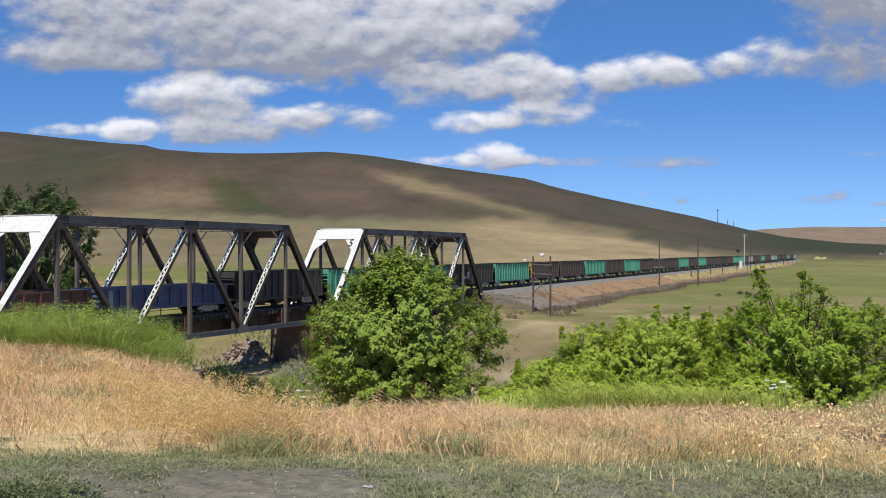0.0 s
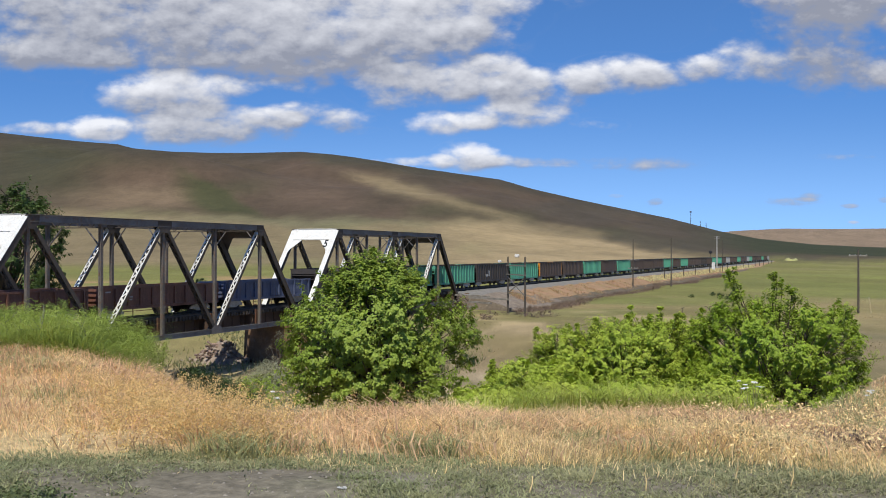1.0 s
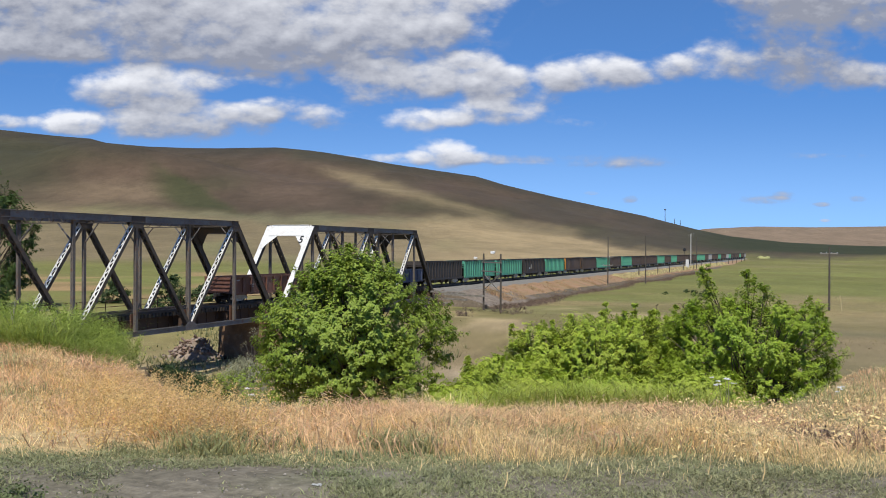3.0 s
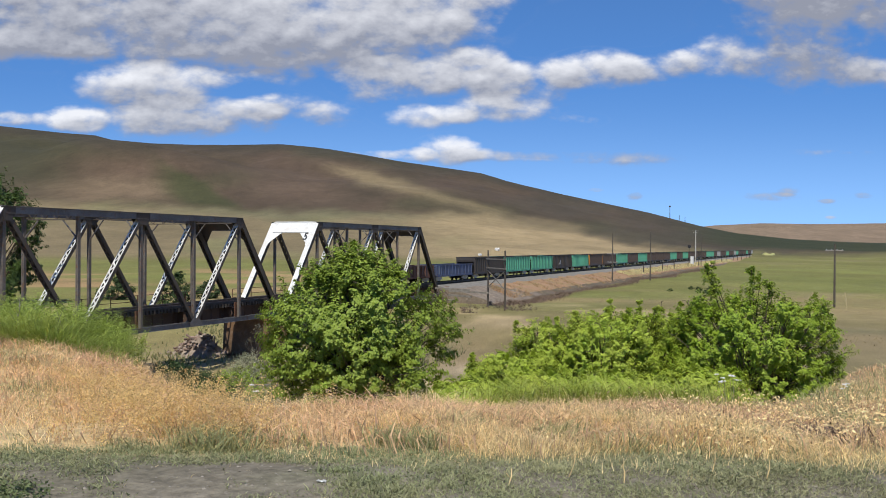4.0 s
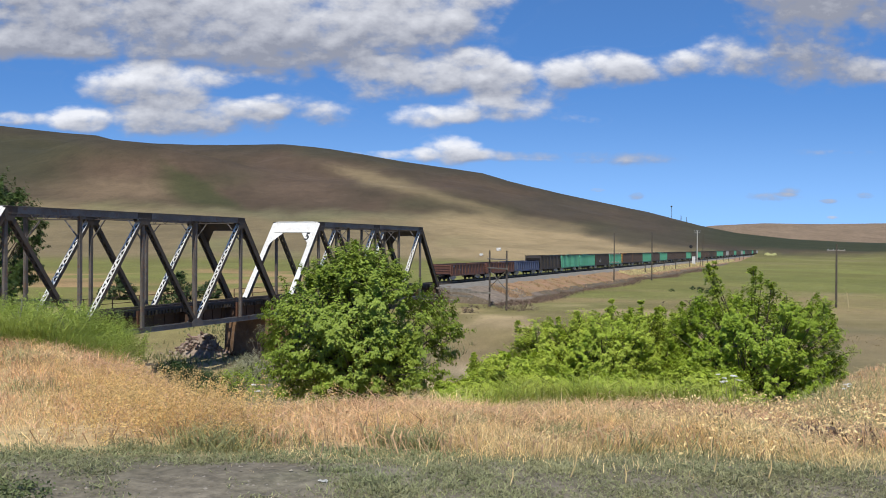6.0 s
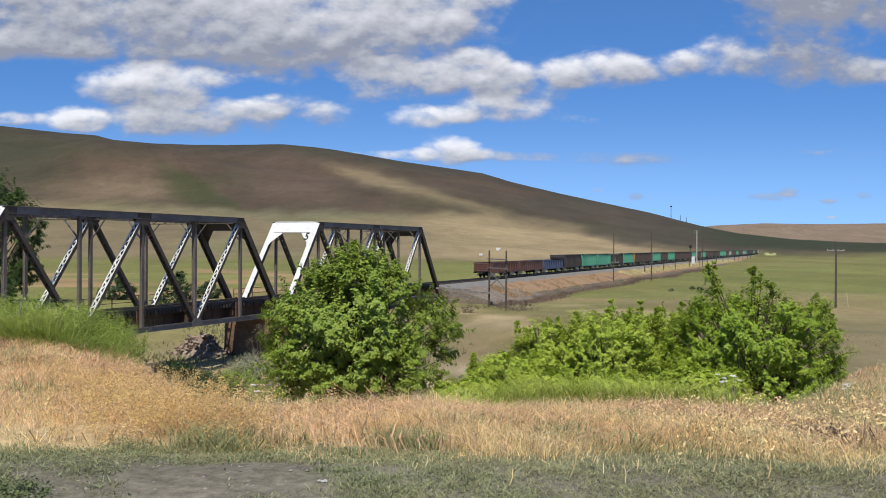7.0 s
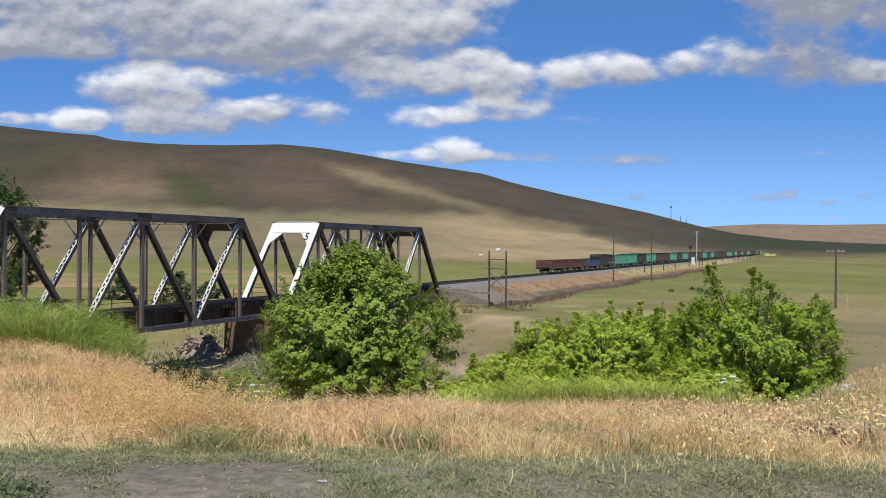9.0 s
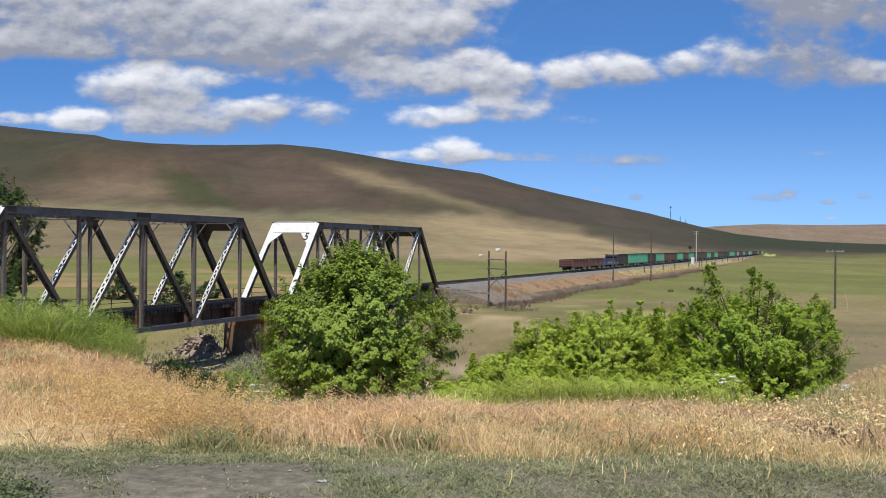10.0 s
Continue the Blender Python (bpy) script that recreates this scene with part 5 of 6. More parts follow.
    for k in range(34):                                                     # each bush: fine leaves along upright, arching twigs
        ahead = 15.8 + 3.6 * rng.random()
        px = -0.362 - 0.185 * ((k + rng.random()) / 34)
        x, y = place(px, ahead)
        wide, tall = 0.62 + 0.3 * rng.random(), (0.34 + 0.40 * float(smoothstep(-0.34, -0.41, px))) * (0.8 + 0.4 * rng.random())
        m = 130
        t, q = rng.random(m) * 2 * math.pi, rng.random(m) ** 0.5
        centres = np.column_stack([x + np.cos(t) * q * wide, y + np.sin(t) * q * wide, height(x, y) + tall * (0.15 + 0.85 * rng.random(m)) * (1 - 0.55 * q * q)])
        me = leaves_mesh("weed_bush", centres, np.full(m, 0.13), 34, 0.05, rng, LEAF_WEED, np.array([x, y, height(x, y) - 0.3]), 0.3, 1.0, 1.4, 0.11, 0.5)
        whole("weed_bush", me, LEAF_WEED, "feathery green weed bush on the bank", "weeds", "weed bushes")
    a, c, x, y = scatter(rng, 42000, 11.3, 16.5, 1.0, 0.0, 0.36)            # green fringe below the scrub
    keep = rng.random(len(a)) < smoothstep(0.0, 0.12, c / a) * smoothstep(0.36, 0.27, c / a)
    whole("green_fringe", blades("green_fringe", a[keep], c[keep], (0.25 + 0.75 * rng.random(keep.sum())) * (0.6 + 0.12 * np.clip(a[keep] - 11, 0, 5)), LEAF_FRINGE, 6, 0.007, 0.35, 0.45), LEAF_FRINGE, "bright green weeds along the foot of the scrub", "weeds", kind="stuff")


make_grass()


def make_bank_details():
    rng = np.random.default_rng(21)
    # grey-green tufts standing in the dry grass
    for px, ahead, size in ((0.017, 9.2, 0.26), (-0.055, 8.2, 0.16), (0.115, 8.5, 0.14), (0.145, 8.4, 0.12), (0.21, 9.6, 0.28), (0.33, 8.1, 0.2), (-0.26, 8.0, 0.2), (-0.02, 7.9, 0.14), (0.42, 10.2, 0.3)):
        n = int(1300 * size)
        a = ahead + np.clip(rng.normal(0, size * 0.6, n), -size, size)
        c = px * ahead + np.clip(rng.normal(0, size * 0.7, n), -1.2 * size, 1.2 * size)
        ob = whole("weed_tuft", blades("weed_tuft", a, c, (0.14 + 0.22 * rng.random(n)), SAGE_BLADE, int(ahead * 10), 0.004, 0.5, 0.5), SAGE_BLADE, "grey-green weed tuft in the dry grass", "weed tuft", "weed tufts")
    for px, ahead, size, mat, label in ((0.235, 9.9, 0.34, TWIG_RED, "reddish-brown dead weed clump in the grass"), (0.30, 9.7, 0.26, TWIG_RED, "reddish-brown dead weed clump in the grass"), (0.125, 10.6, 0.30, TWIG, "dark brown dead weed clump in the grass"),
                                        (0.36, 8.9, 0.30, TWIG_RED, "reddish-brown dead weed clump in the grass"), (0.43, 8.2, 0.34, TWIG, "dark brown dead weed clump in the grass")):
        n = int(800 * size)
        a = ahead + np.clip(rng.normal(0, size * 0.6, n), -size, size)
        c = px * ahead + np.clip(rng.normal(0, size * 0.8, n), -1.4 * size, 1.4 * size)
        whole("dead_weed", blades("dead_weed", a, c, 0.12 + 0.20 * rng.random(n), mat, int(ahead * 100), 0.004, 0.45, 0.5, 0.6), mat, label, "dead weed", "dead weed clumps")
    # pale husks and dead leaves on the open end of the bank
    a, c, x, y = scatter(rng, 950, 7.0, 11.5, 1.0, 0.16, 0.58)
    keep = rng.random(len(a)) < smoothstep(1.2, 3.5, c)
    x, y = x[keep], y[keep]
    z = ground_height(x, y) + 0.03 + 0.22 * rng.random(len(x))
    me = leaves_mesh("dead_husks", np.column_stack([x, y, z]), np.full(len(x), 0.17), 9, 0.040, rng, STRAW, None, 0.2, 0.0, 0.8, 0.2, 0.9)
    whole("dead_husks", me, STRAW, "pale dead leaves and husks among the grass", "dead leaves", kind="stuff")
    # broken pale stalks standing on the verge, and a scrap of paper
    for px, ahead, h in ((0.141, 6.35, 0.17), (0.203, 6.2, 0.12), (0.074, 6.1, 0.10), (0.30, 6.5, 0.16), (-0.02, 6.6, 0.09), (0.36, 6.3, 0.14), (0.215, 6.5, 0.08), (0.42, 6.6, 0.18)):
        x, y = place(px, ahead)
        bm = bmesh.new()
        tip = Vector((rng.normal(0, 0.05), rng.normal(0, 0.05), h))
        tube(bm, [(0, 0, -0.02), tip * 0.55 + Vector((0.012, 0, 0)), tip], [0.005, 0.0045, 0.003], 5)
        tube(bm, [tip * 0.5, tip * 0.6 + Vector((rng.normal(0, 0.04), rng.normal(0, 0.03), 0.02))], [0.003, 0.002], 4)
        ob = whole("dead_stalk", bm, STRAW, "pale broken stalk standing on the dirt verge", "dead stalk", "dead stalks")
        ob.location = (x, y, height(x, y))
    x, y = place(-0.132, 6.17)
    bm = bmesh.new()
    grid = [[bm.verts.new((-0.035 + 0.014 * i, -0.02 + 0.01 * k, 0.012 + 0.012 * noise.noise(Vector((i * 0.7, k * 0.9, 2.0))))) for k in range(5)] for i in range(6)]
    for i in range(5):
        for k in range(4):
            bm.faces.new((grid[i][k], grid[i + 1][k], grid[i + 1][k + 1], grid[i][k + 1]))
    bmesh.ops.solidify(bm, geom=bm.faces[:], thickness=0.003)
    ob = whole("paper_scrap", bm, WHITE, "crumpled white paper scrap on the dirt verge", "litter")
    ob.location = (x, y, height(x, y))
    # bleached stalks in the green weeds
    for k in range(16):
        ahead = 15.6 + 2.5 * rng.random()
        px = -0.40 - 0.11 * rng.random()
        x, y = place(px, ahead)
        bm = bmesh.new()
        h = 0.5 + 0.35 * rng.random()
        tip = Vector((rng.normal(0, 0.3), rng.normal(0, 0.3), h))
        tube(bm, [(0, 0, -0.05), tip * 0.5 + Vector((0.03, 0, 0)), tip], [0.008, 0.006, 0.003], 5)
        for q in range(4):
            s = tip * (0.4 + 0.13 * q)
            tube(bm, [s, s + Vector((rng.normal(0, 0.12), rng.normal(0, 0.12), 0.12 + 0.1 * rng.random()))], [0.005, 0.002], 4)
        ob = whole("dead_stalk", bm, GREY_WOOD, "bleached branching stalk among the green weeds", "dead stalk", "dead stalks")
        ob.location = (x, y, height(x, y))


make_bank_details()


def make_flower(px, ahead, tall, seed):
    """A yarrow stalk with flat white heads."""
    rng = np.random.default_rng(seed)
    x, y = place(px, ahead)
    z = height(x, y)
    flower = thing("yarrow", pose(x, y, z), "white-headed yarrow standing among the dry grass", "wildflower", "yarrow flowers")
    for k in range(4):
        tip = Vector((rng.normal(0, 0.07), rng.normal(0, 0.07), tall * (0.85 + 0.2 * rng.random())))
        bm = bmesh.new()
        tube(bm, [(0, 0, -0.03), tip * 0.5 + Vector((0.01, 0, 0)), tip], [0.004, 0.003, 0.003], 5)
        part("stalk", bm, SAGE_BLADE, flower)
        bm = bmesh.new()
        for q in range(8):
            o = Vector((rng.normal(0, 0.013), rng.normal(0, 0.013), 0.006 * rng.random()))
            lathe(bm, [(0.002, 0), (0.009, 0.004), (0.006, 0.010), (0.002, 0.011)], Matrix.Translation(tip + o), 6)
        part("flower_head", bm, WHITE, flower, "flat white flower head")


for spot in ((-0.209, 9.6, 0.42, 1), (0.322, 10.6, 0.52, 2), (0.315, 10.9, 0.48, 3), (0.45, 10.4, 0.4, 4)):
    make_flower(*spot)


# ---- poles and small works beside the line ----
def make_pole(x, y, tall, label, arms=(), name="utility_pole", thick=0.15, group="", mat=None, base=None):
    z0 = (height(x, y) if base is None else base) - 0.3
    pole = thing(name, pose(x, y, z0), label, "utility pole", group)
    bm = bmesh.new()
    tube(bm, [(0, 0, 0), (0.01, 0, tall * 0.5), (0, 0.01, tall + 0.3)], [thick, thick * 0.88, thick * 0.7], 10)
    part("shaft", bm, mat or DARK_WOOD, pole)
    for z, length, rz in arms:
        bm = bmesh.new()
        m = Matrix.Rotation(radians(rz), 4, "Z")
        box(bm, (0, thick * 0.9, z), (length, 0.11, 0.15), m)
        arm = part("crossarm", bm, GREY_WOOD, pole)
        for k in range(4):
            bm = bmesh.new()
            lathe(bm, [(0.03, 0), (0.06, 0.03), (0.05, 0.12), (0.02, 0.15)], m @ Matrix.Translation(((k / 3 - 0.5) * length * 0.9, thick * 0.9, z + 0.06)), 8)
            part("insulator", bm, GLAZE, arm)
    return pole


def beside(px, off):
    """The point at that offset from the centre line that lies on the bearing of tangent px."""
    x = TRACK_X + off
    return x, -x / math.tan(YAW - math.atan(px))


PALE_POLE = material("bleached_pole_wood", (0.46, 0.44, 0.41), (0.34, 0.32, 0.29), 0.85, 0.0, 2, 20)


def make_poles():
    x, y = place(0.4347, 118)
    make_pole(x, y, 8.3, "dark wooden utility pole with one crossarm in the meadow", ((7.75, 2.3, 20),))
    x, y = place(0.1888, 193)
    make_pole(x, y, 10.0, "dark wooden line pole with two pale crossarms", ((5.9, 2.4, 10), (4.1, 2.1, 10)), group="line poles", base=-1.95, thick=0.13)
    x, y = place(0.2306, 205)
    make_pole(x, y, 11.0, "tall dark wooden line pole beside the track", (), group="line poles", base=-2.5, thick=0.15)
    # twin-pole frame near the abutment
    x0, y0 = place(0.0512, 116.5)
    x1, y1 = place(0.0700, 111.0)
    z0 = height(x0, y0) - 0.3
    fr = thing("pole_frame", pose(x0, y0, z0), "twin dark wooden poles joined by crossbeams and braces", "pole frame")
    d = Vector((x1 - x0, y1 - y0, 0))
    for off in (Vector((0, 0, 0)), d):
        bm = bmesh.new()
        tube(bm, [off, off + Vector((0.02, 0, 3.6)), off + Vector((0, 0, 7.55))], [0.13, 0.12, 0.10], 10)
        part("pole", bm, DARK_WOOD, fr)
    for z in (6.45, 5.3):
        bm = bmesh.new()
        u = d.normalized()
        beam(bm, -u * 0.35 + Vector((0, -0.2, z)), d + u * 0.35 + Vector((0, -0.2, z)), 0.14, 0.2, (0, 0, 1))
        part("crossbeam", bm, GREY_WOOD, fr)
    for za, zb in ((5.0, 2.8), (2.8, 5.0)):
        bm = bmesh.new()
        beam(bm, Vector((0, -0.15, za)), d + Vector((0, -0.15, zb)), 0.10, 0.06, (0, 0, 1))
        part("brace", bm, GREY_WOOD, fr)
    # signal mast, signal and relay hut
    x, y = beside((1233 - 784) / 1600, 5.2)
    mast = make_pole(x, y, 12.8, "grey wooden line pole with short crossarms at its top", ((12.9, 2.4, 0), (12.2, 1.8, 0)), base=-1.2, mat=PALE_POLE, thick=0.25)
    x, y = beside((1243 - 784) / 1600, 8.0)
    make_pole(x, y, 12.0, "dark wooden line pole beside the signal", (), group="line poles", base=-1.9)
    x, y = beside((1222 - 784) / 1600, 4.4)
    sig = thing("railway_signal", pose(x, y, -0.75), "railway signal with a round black target on a mast", "railway signal")
    bm = bmesh.new()
    tube(bm, [(0, 0, 0), (0, 0, 6.6)], [0.10, 0.08], 10)
    part("mast", bm, STEEL, sig)
    bm = bmesh.new()
    lathe(bm, [(0.2, -0.12), (0.6, -0.08), (0.6, 0.0), (0.25, 0.05), (0.2, 0.3)], pose(0, -0.12, 6.2, 90, 0, 0), 20)
    part("target", bm, BLACK_PAINT, sig, "round black signal target")
    x, y = beside((1227 - 784) / 1600, 6.0)
    hut = thing("relay_hut", pose(x, y, -1.4), "small white relay hut beside the track", "relay hut")
    for px in (-0.27, 0.29):
        bm = bmesh.new()
        box(bm, (px, 0, 1.65), (0.5, 1.0, 3.0))
        box(bm, (px, 0, 3.2), (0.55, 1.1, 0.12))
        box(bm, (px, 0, 0.1), (0.52, 1.05, 0.3))
        cab = part("cabinet", bm, WHITE, hut)
        bm = bmesh.new()
        box(bm, (px, -0.515, 1.6), (0.4, 0.03, 2.5))
        door = part("door", bm, WHITE, cab)
    # posts along the foot of the ballast
    bm = bmesh.new()
    tube(bm, [(0, 0, -0.5), (0.02, 0, 1.1), (0, 0.02, 2.1)], [0.14, 0.13, 0.12], 8)
    post_me = finish(bm, "fence_post", DARK_WOOD)
    for k in range(14):
        y = 236 + k * 27.0 + 3 * math.sin(k * 2.2)
        ob = new("fence_post", post_me)
        ob.location = (TRACK_X + 7.6, y, -1.35)
        tagged(ob, "short dark wooden post beside the ballast", "post", "posts along the line")


make_poles()


def make_masts():
    """Radio masts on the skyline."""
    for px, tall, r in ((1187, 34, 2430), (1204, 16, 2425), (1214, 15, 2425)):
        b = math.atan((px - 784) / 1600)
        p = FWD * (r * math.cos(b)) + RGT * (r * math.sin(b))
        z = height(p.x, p.y)
        mast = thing("radio_mast", pose(p.x, p.y, z - 2), "dark lattice radio mast on the hill's skyline", "radio mast", "skyline masts")
        for k in range(3):
            t = k * 2 * math.pi / 3
            bm = bmesh.new()
            tube(bm, [(math.cos(t) * 1.1, math.sin(t) * 1.1, 0), (math.cos(t) * 0.5, math.sin(t) * 0.5, tall)], [0.3, 0.22], 5)
            part("leg", bm, STEEL, mast)
        bm = bmesh.new()
        for q in range(8):
            for k in range(3):
                t, u = k * 2 * math.pi / 3, (k + 1) * 2 * math.pi / 3
                ra, rb = 1.1 - 0.6 * q / 8, 1.1 - 0.6 * (q + 1) / 8
                beam(bm, (math.cos(t) * ra, math.sin(t) * ra, tall * q / 8), (math.cos(u) * rb, math.sin(u) * rb, tall * (q + 1) / 8), 0.15, 0.15, (0, 0, 1))
        part("lattice", bm, STEEL, mast)
        if tall > 20:
            bm = bmesh.new()
            lathe(bm, [(1.0, 0), (2.4, 0.8), (2.4, 3.2), (1.0, 4.0)], Matrix.Translation((0, 0, tall - 3)), 12)
            part("antenna_drum", bm, STEEL, mast)


make_masts()


def make_clutter():
    rng = np.random.default_rng(5)
    # drift pile against the pier: a heap of rubble with logs and broken rock on it
    cx, cy = place((352 - 784) / 1600, 89)
    z0 = height(cx, cy)

    def heap(u, w):
        """Height of the heap, u metres to the right of and w beyond its middle."""
        return (2.25 * math.exp(-((u - 0.9) / 1.5) ** 2) + 1.15 * math.exp(-((u + 1.2) / 1.5) ** 2)) * math.exp(-(w / 1.5) ** 2)

    v, f = [], []
    for i in range(29):
        for k in range(19):
            u, w = -3.5 + 0.25 * i, -2.25 + 0.25 * k
            p = Vector((cx, cy, 0)) + RGT * u + FWD * w
            q = Vector((u * 1.9, w * 1.9, 3.0))
            v.append((p.x, p.y, z0 - 0.25 + heap(u, w) * (0.85 + 0.35 * noise.noise(q)) + 0.22 * noise.noise(q * 2.3)))
    f = [(i * 19 + k, (i + 1) * 19 + k, (i + 1) * 19 + k + 1, i * 19 + k + 1) for i in range(28) for k in range(18)]
    whole("rubble_heap", from_arrays("rubble_heap", v, f, ROCK), ROCK, "heap of brown rubble and drift against the pier", "rubble heap", kind="stuff")
    for k in range(84):
        u, w = rng.normal(0.1, 1.5), -1.3 + 1.7 * rng.random()
        p = Vector((cx, cy, 0)) + RGT * u + FWD * w
        z = z0 + heap(u, w) * 0.85 - 0.12
        bm = bmesh.new()
        if k % 2:
            t = rng.random() * math.pi
            way = Vector((math.cos(t), math.sin(t), rng.normal(0, 0.55))).normalized()
            ln = 0.5 + 1.1 * rng.random() ** 2
            tube(bm, [way * -ln / 2, Vector(rng.normal(0, 0.05, 3)), way * ln / 2], [0.10 + 0.06 * rng.random(), 0.10, 0.04], 7)
            ob = whole("driftwood_log", bm, DRIFT, "bleached driftwood log in a drift pile by the pier", "driftwood", "drift pile")
        else:
            bmesh.ops.create_icosphere(bm, subdivisions=2, radius=0.20 + 0.24 * rng.random() ** 2)
            for vert in bm.verts:
                vert.co *= 0.75 + 0.6 * noise.noise(vert.co * 4.1 + Vector((k, 0, 0)))
                vert.co.z *= 0.7
            pale = k in (10, 36)
            ob = whole("boulder", bm, PALE_ROCK if pale else ROCK, "pale grey boulder on the drift pile" if pale else "rough brown boulder in the drift pile", "boulder", "drift pile")
        ob.location = (p.x, p.y, z + 0.1)
    # old plank on the creek bank
    x, y = place((447 - 784) / 1600, 69)
    bm = bmesh.new()
    box(bm, (0, 0, 0), (4.1, 0.3, 0.22))
    bmesh.ops.bevel(bm, geom=list(bm.edges), offset=0.03, segments=1)
    ob = whole("old_plank", bm, GREY_WOOD, "pale weathered plank lying on the creek bank", "plank")
    ob.matrix_basis = pose(x, y, height(x, y) + 0.12, 0, 0, 26)
    # dead brush along the ditch at the bank's foot
    v, f = [], []
    n = 11000
    ys = 112 + 210 * rng.random(n) ** 1.3
    xs = TRACK_X + 11.9 + rng.normal(0, 0.9, n) + 1.2 * np.sin(ys / 9.0)
    zs = ground_height(xs, ys)
    zs = np.maximum(zs, -2.9)
    for k in range(n):
        h = (0.15 + 0.5 * rng.random()) * (0.35 + 0.8 * math.sin(ys[k] * 0.23 + 0.7 * math.sin(ys[k] * 0.61)) ** 2)
        dx, dy = rng.normal(0, 0.3, 2)
        w = 0.03
        b = len(v)
        v += [(xs[k] - w, ys[k], zs[k]), (xs[k] + w, ys[k], zs[k]), (xs[k] + dx, ys[k] + dy, zs[k] + h)]
        f.append((b, b + 1, b + 2))
    whole("ditch_brush", from_arrays("ditch_brush", v, f, TWIG), TWIG, "dead brown brush along the ditch below the embankment", "brush", kind="stuff")
    # green growth on the creek bed
    n = 9000
    xs, ys = -66 + 34 * rng.random(n), 42 + 42 * rng.random(n)
    ok = rng.random(n) < np.clip(0.35 + 0.7 * wavy(xs, ys, 3.1, 0.4), 0.03, 1)
    v, f = [], []
    for x, y, z in zip(xs[ok], ys[ok], ground_height(xs[ok], ys[ok])):
        for q in range(3):
            h = 0.2 + 0.5 * rng.random()
            dx, dy = rng.normal(0, 0.2, 2)
            t = rng.random() * math.pi
            wx, wy = 0.06 * math.cos(t), 0.06 * math.sin(t)
            b = len(v)
            v += [(x - wx, y - wy, z - 0.05), (x + wx, y + wy, z - 0.05), (x + dx, y + dy, z + h)]
            f.append((b, b + 1, b + 2))
    whole("creek_grass", from_arrays("creek_grass", v, f, CREEK_GRASS), CREEK_GRASS, "rank grey-green grass on the creek bed under the bridge", "grass", kind="stuff")
    # thin tufts over the bare flat and the near meadow
    n = 15000
    a = 55 + 115 * rng.random(n) ** 1.2
    c = a * (-0.05 + 0.62 * rng.random(n))
    xs, ys = a * FWD.x + c * RGT.x, a * FWD.y + c * RGT.y
    clump = wavy(xs, ys, 2.6, 0.9) + 0.7 * wavy(xs, ys, 8.0, 3.0)
    ok = (rng.random(n) < np.clip(0.18 + 0.75 * clump, 0.01, 1)) & (xs > TRACK_X + 14)
    v, f = [], []
    for x, y, z, q in zip(xs[ok], ys[ok], ground_height(xs[ok], ys[ok]), clump[ok]):
        h = (0.03 + 0.07 * rng.random()) * (1 + 0.5 * max(q, 0))
        dx, dy = rng.normal(0, 0.12, 2)
        t = rng.random() * math.pi
        wx, wy = 0.07 * math.cos(t), 0.07 * math.sin(t)
        b = len(v)
        v += [(x - wx, y - wy, z - 0.03), (x + wx, y + wy, z - 0.03), (x + dx, y + dy, z + h)]
        f.append((b, b + 1, b + 2))
    whole("flat_tufts", from_arrays("flat_tufts", v, f, FLAT_TUFT), FLAT_TUFT, "sparse tan and olive tufts over the bare flat", "dry grass", kind="stuff")
    # gravel and clods on the dirt verge
    n = 1700
    a = 4.6 + 2.9 * rng.random(n)
    c = (-0.56 + 1.12 * rng.random(n)) * (a + 0.8)
    xs, ys = a * FWD.x + c * RGT.x, a * FWD.y + c * RGT.y
    zs = ground_height(xs, ys)
    octa = np.array([(1, 0, 0), (0, 1, 0), (-1, 0, 0), (0, -1, 0), (0, 0, 1), (0, 0, -1)], float)
    v, f = [], []
    for x, y, z in zip(xs, ys, zs):
        s = 0.005 + 0.014 * rng.random() ** 3
        b = len(v)
        t = rng.random() * 6.28
        for p in octa * (0.7 + 0.6 * rng.random((6, 1))) * s:
            v.append((x + p[0] * math.cos(t) - p[1] * math.sin(t), y + p[0] * math.sin(t) + p[1] * math.cos(t), z + p[2] * 0.7))
        f += [(b + i, b + (i + 1) % 4, b + 4) for i in range(4)] + [(b + (i + 1) % 4, b + i, b + 5) for i in range(4)]
    whole("verge_gravel", from_arrays("verge_gravel", v, f, PEBBLE), PEBBLE, "loose grey gravel and clods on the dirt verge", "gravel", kind="stuff")
    # dark leafy weeds at the verge's end
    n = 420
    a = 4.5 + 1.5 * rng.random(n)
    c = -(0.40 + 0.16 * rng.random(n) ** 0.8) * (a + 0.5)
    xs, ys = a * FWD.x + c * RGT.x, a * FWD.y + c * RGT.y
    ok = wavy(xs, ys, 0.35, 1.4) > -0.25
    me = leaves_mesh("leafy_weeds", np.column_stack([xs, ys, ground_height(xs, ys) + 0.02 + 0.04 * rng.random(n)])[ok], np.full(ok.sum(), 0.06), 16, 0.024, rng, LEAF_LOW)
    whole("leafy_weeds", me, LEAF_LOW, "low dark green leafy weeds on the dirt verge", "weeds", kind="stuff")
    # tufts on the embankment's slope
    n = 26000
    ys = END_Y + 2 + 230 * rng.random(n) ** 1.5
    off = 4.8 + 5.4 * rng.random(n)
    zs = np.interp(off, [4.4, 6.8, 10.5, 13.0], [-0.72, -1.35, -2.4, -3.6]) - 0.05
    xs = TRACK_X + off
    clump = wavy(xs, ys, 1.3, 0.6) + 0.6 * wavy(xs, ys, 4.0, 2.6)
    ok = (rng.random(n) < np.clip(0.25 + 0.9 * clump, 0.02, 1)) & (ys > END_Y + 10 + 3 * wavy(xs, ys, 2.0, 1.0))
    v, f = [], []
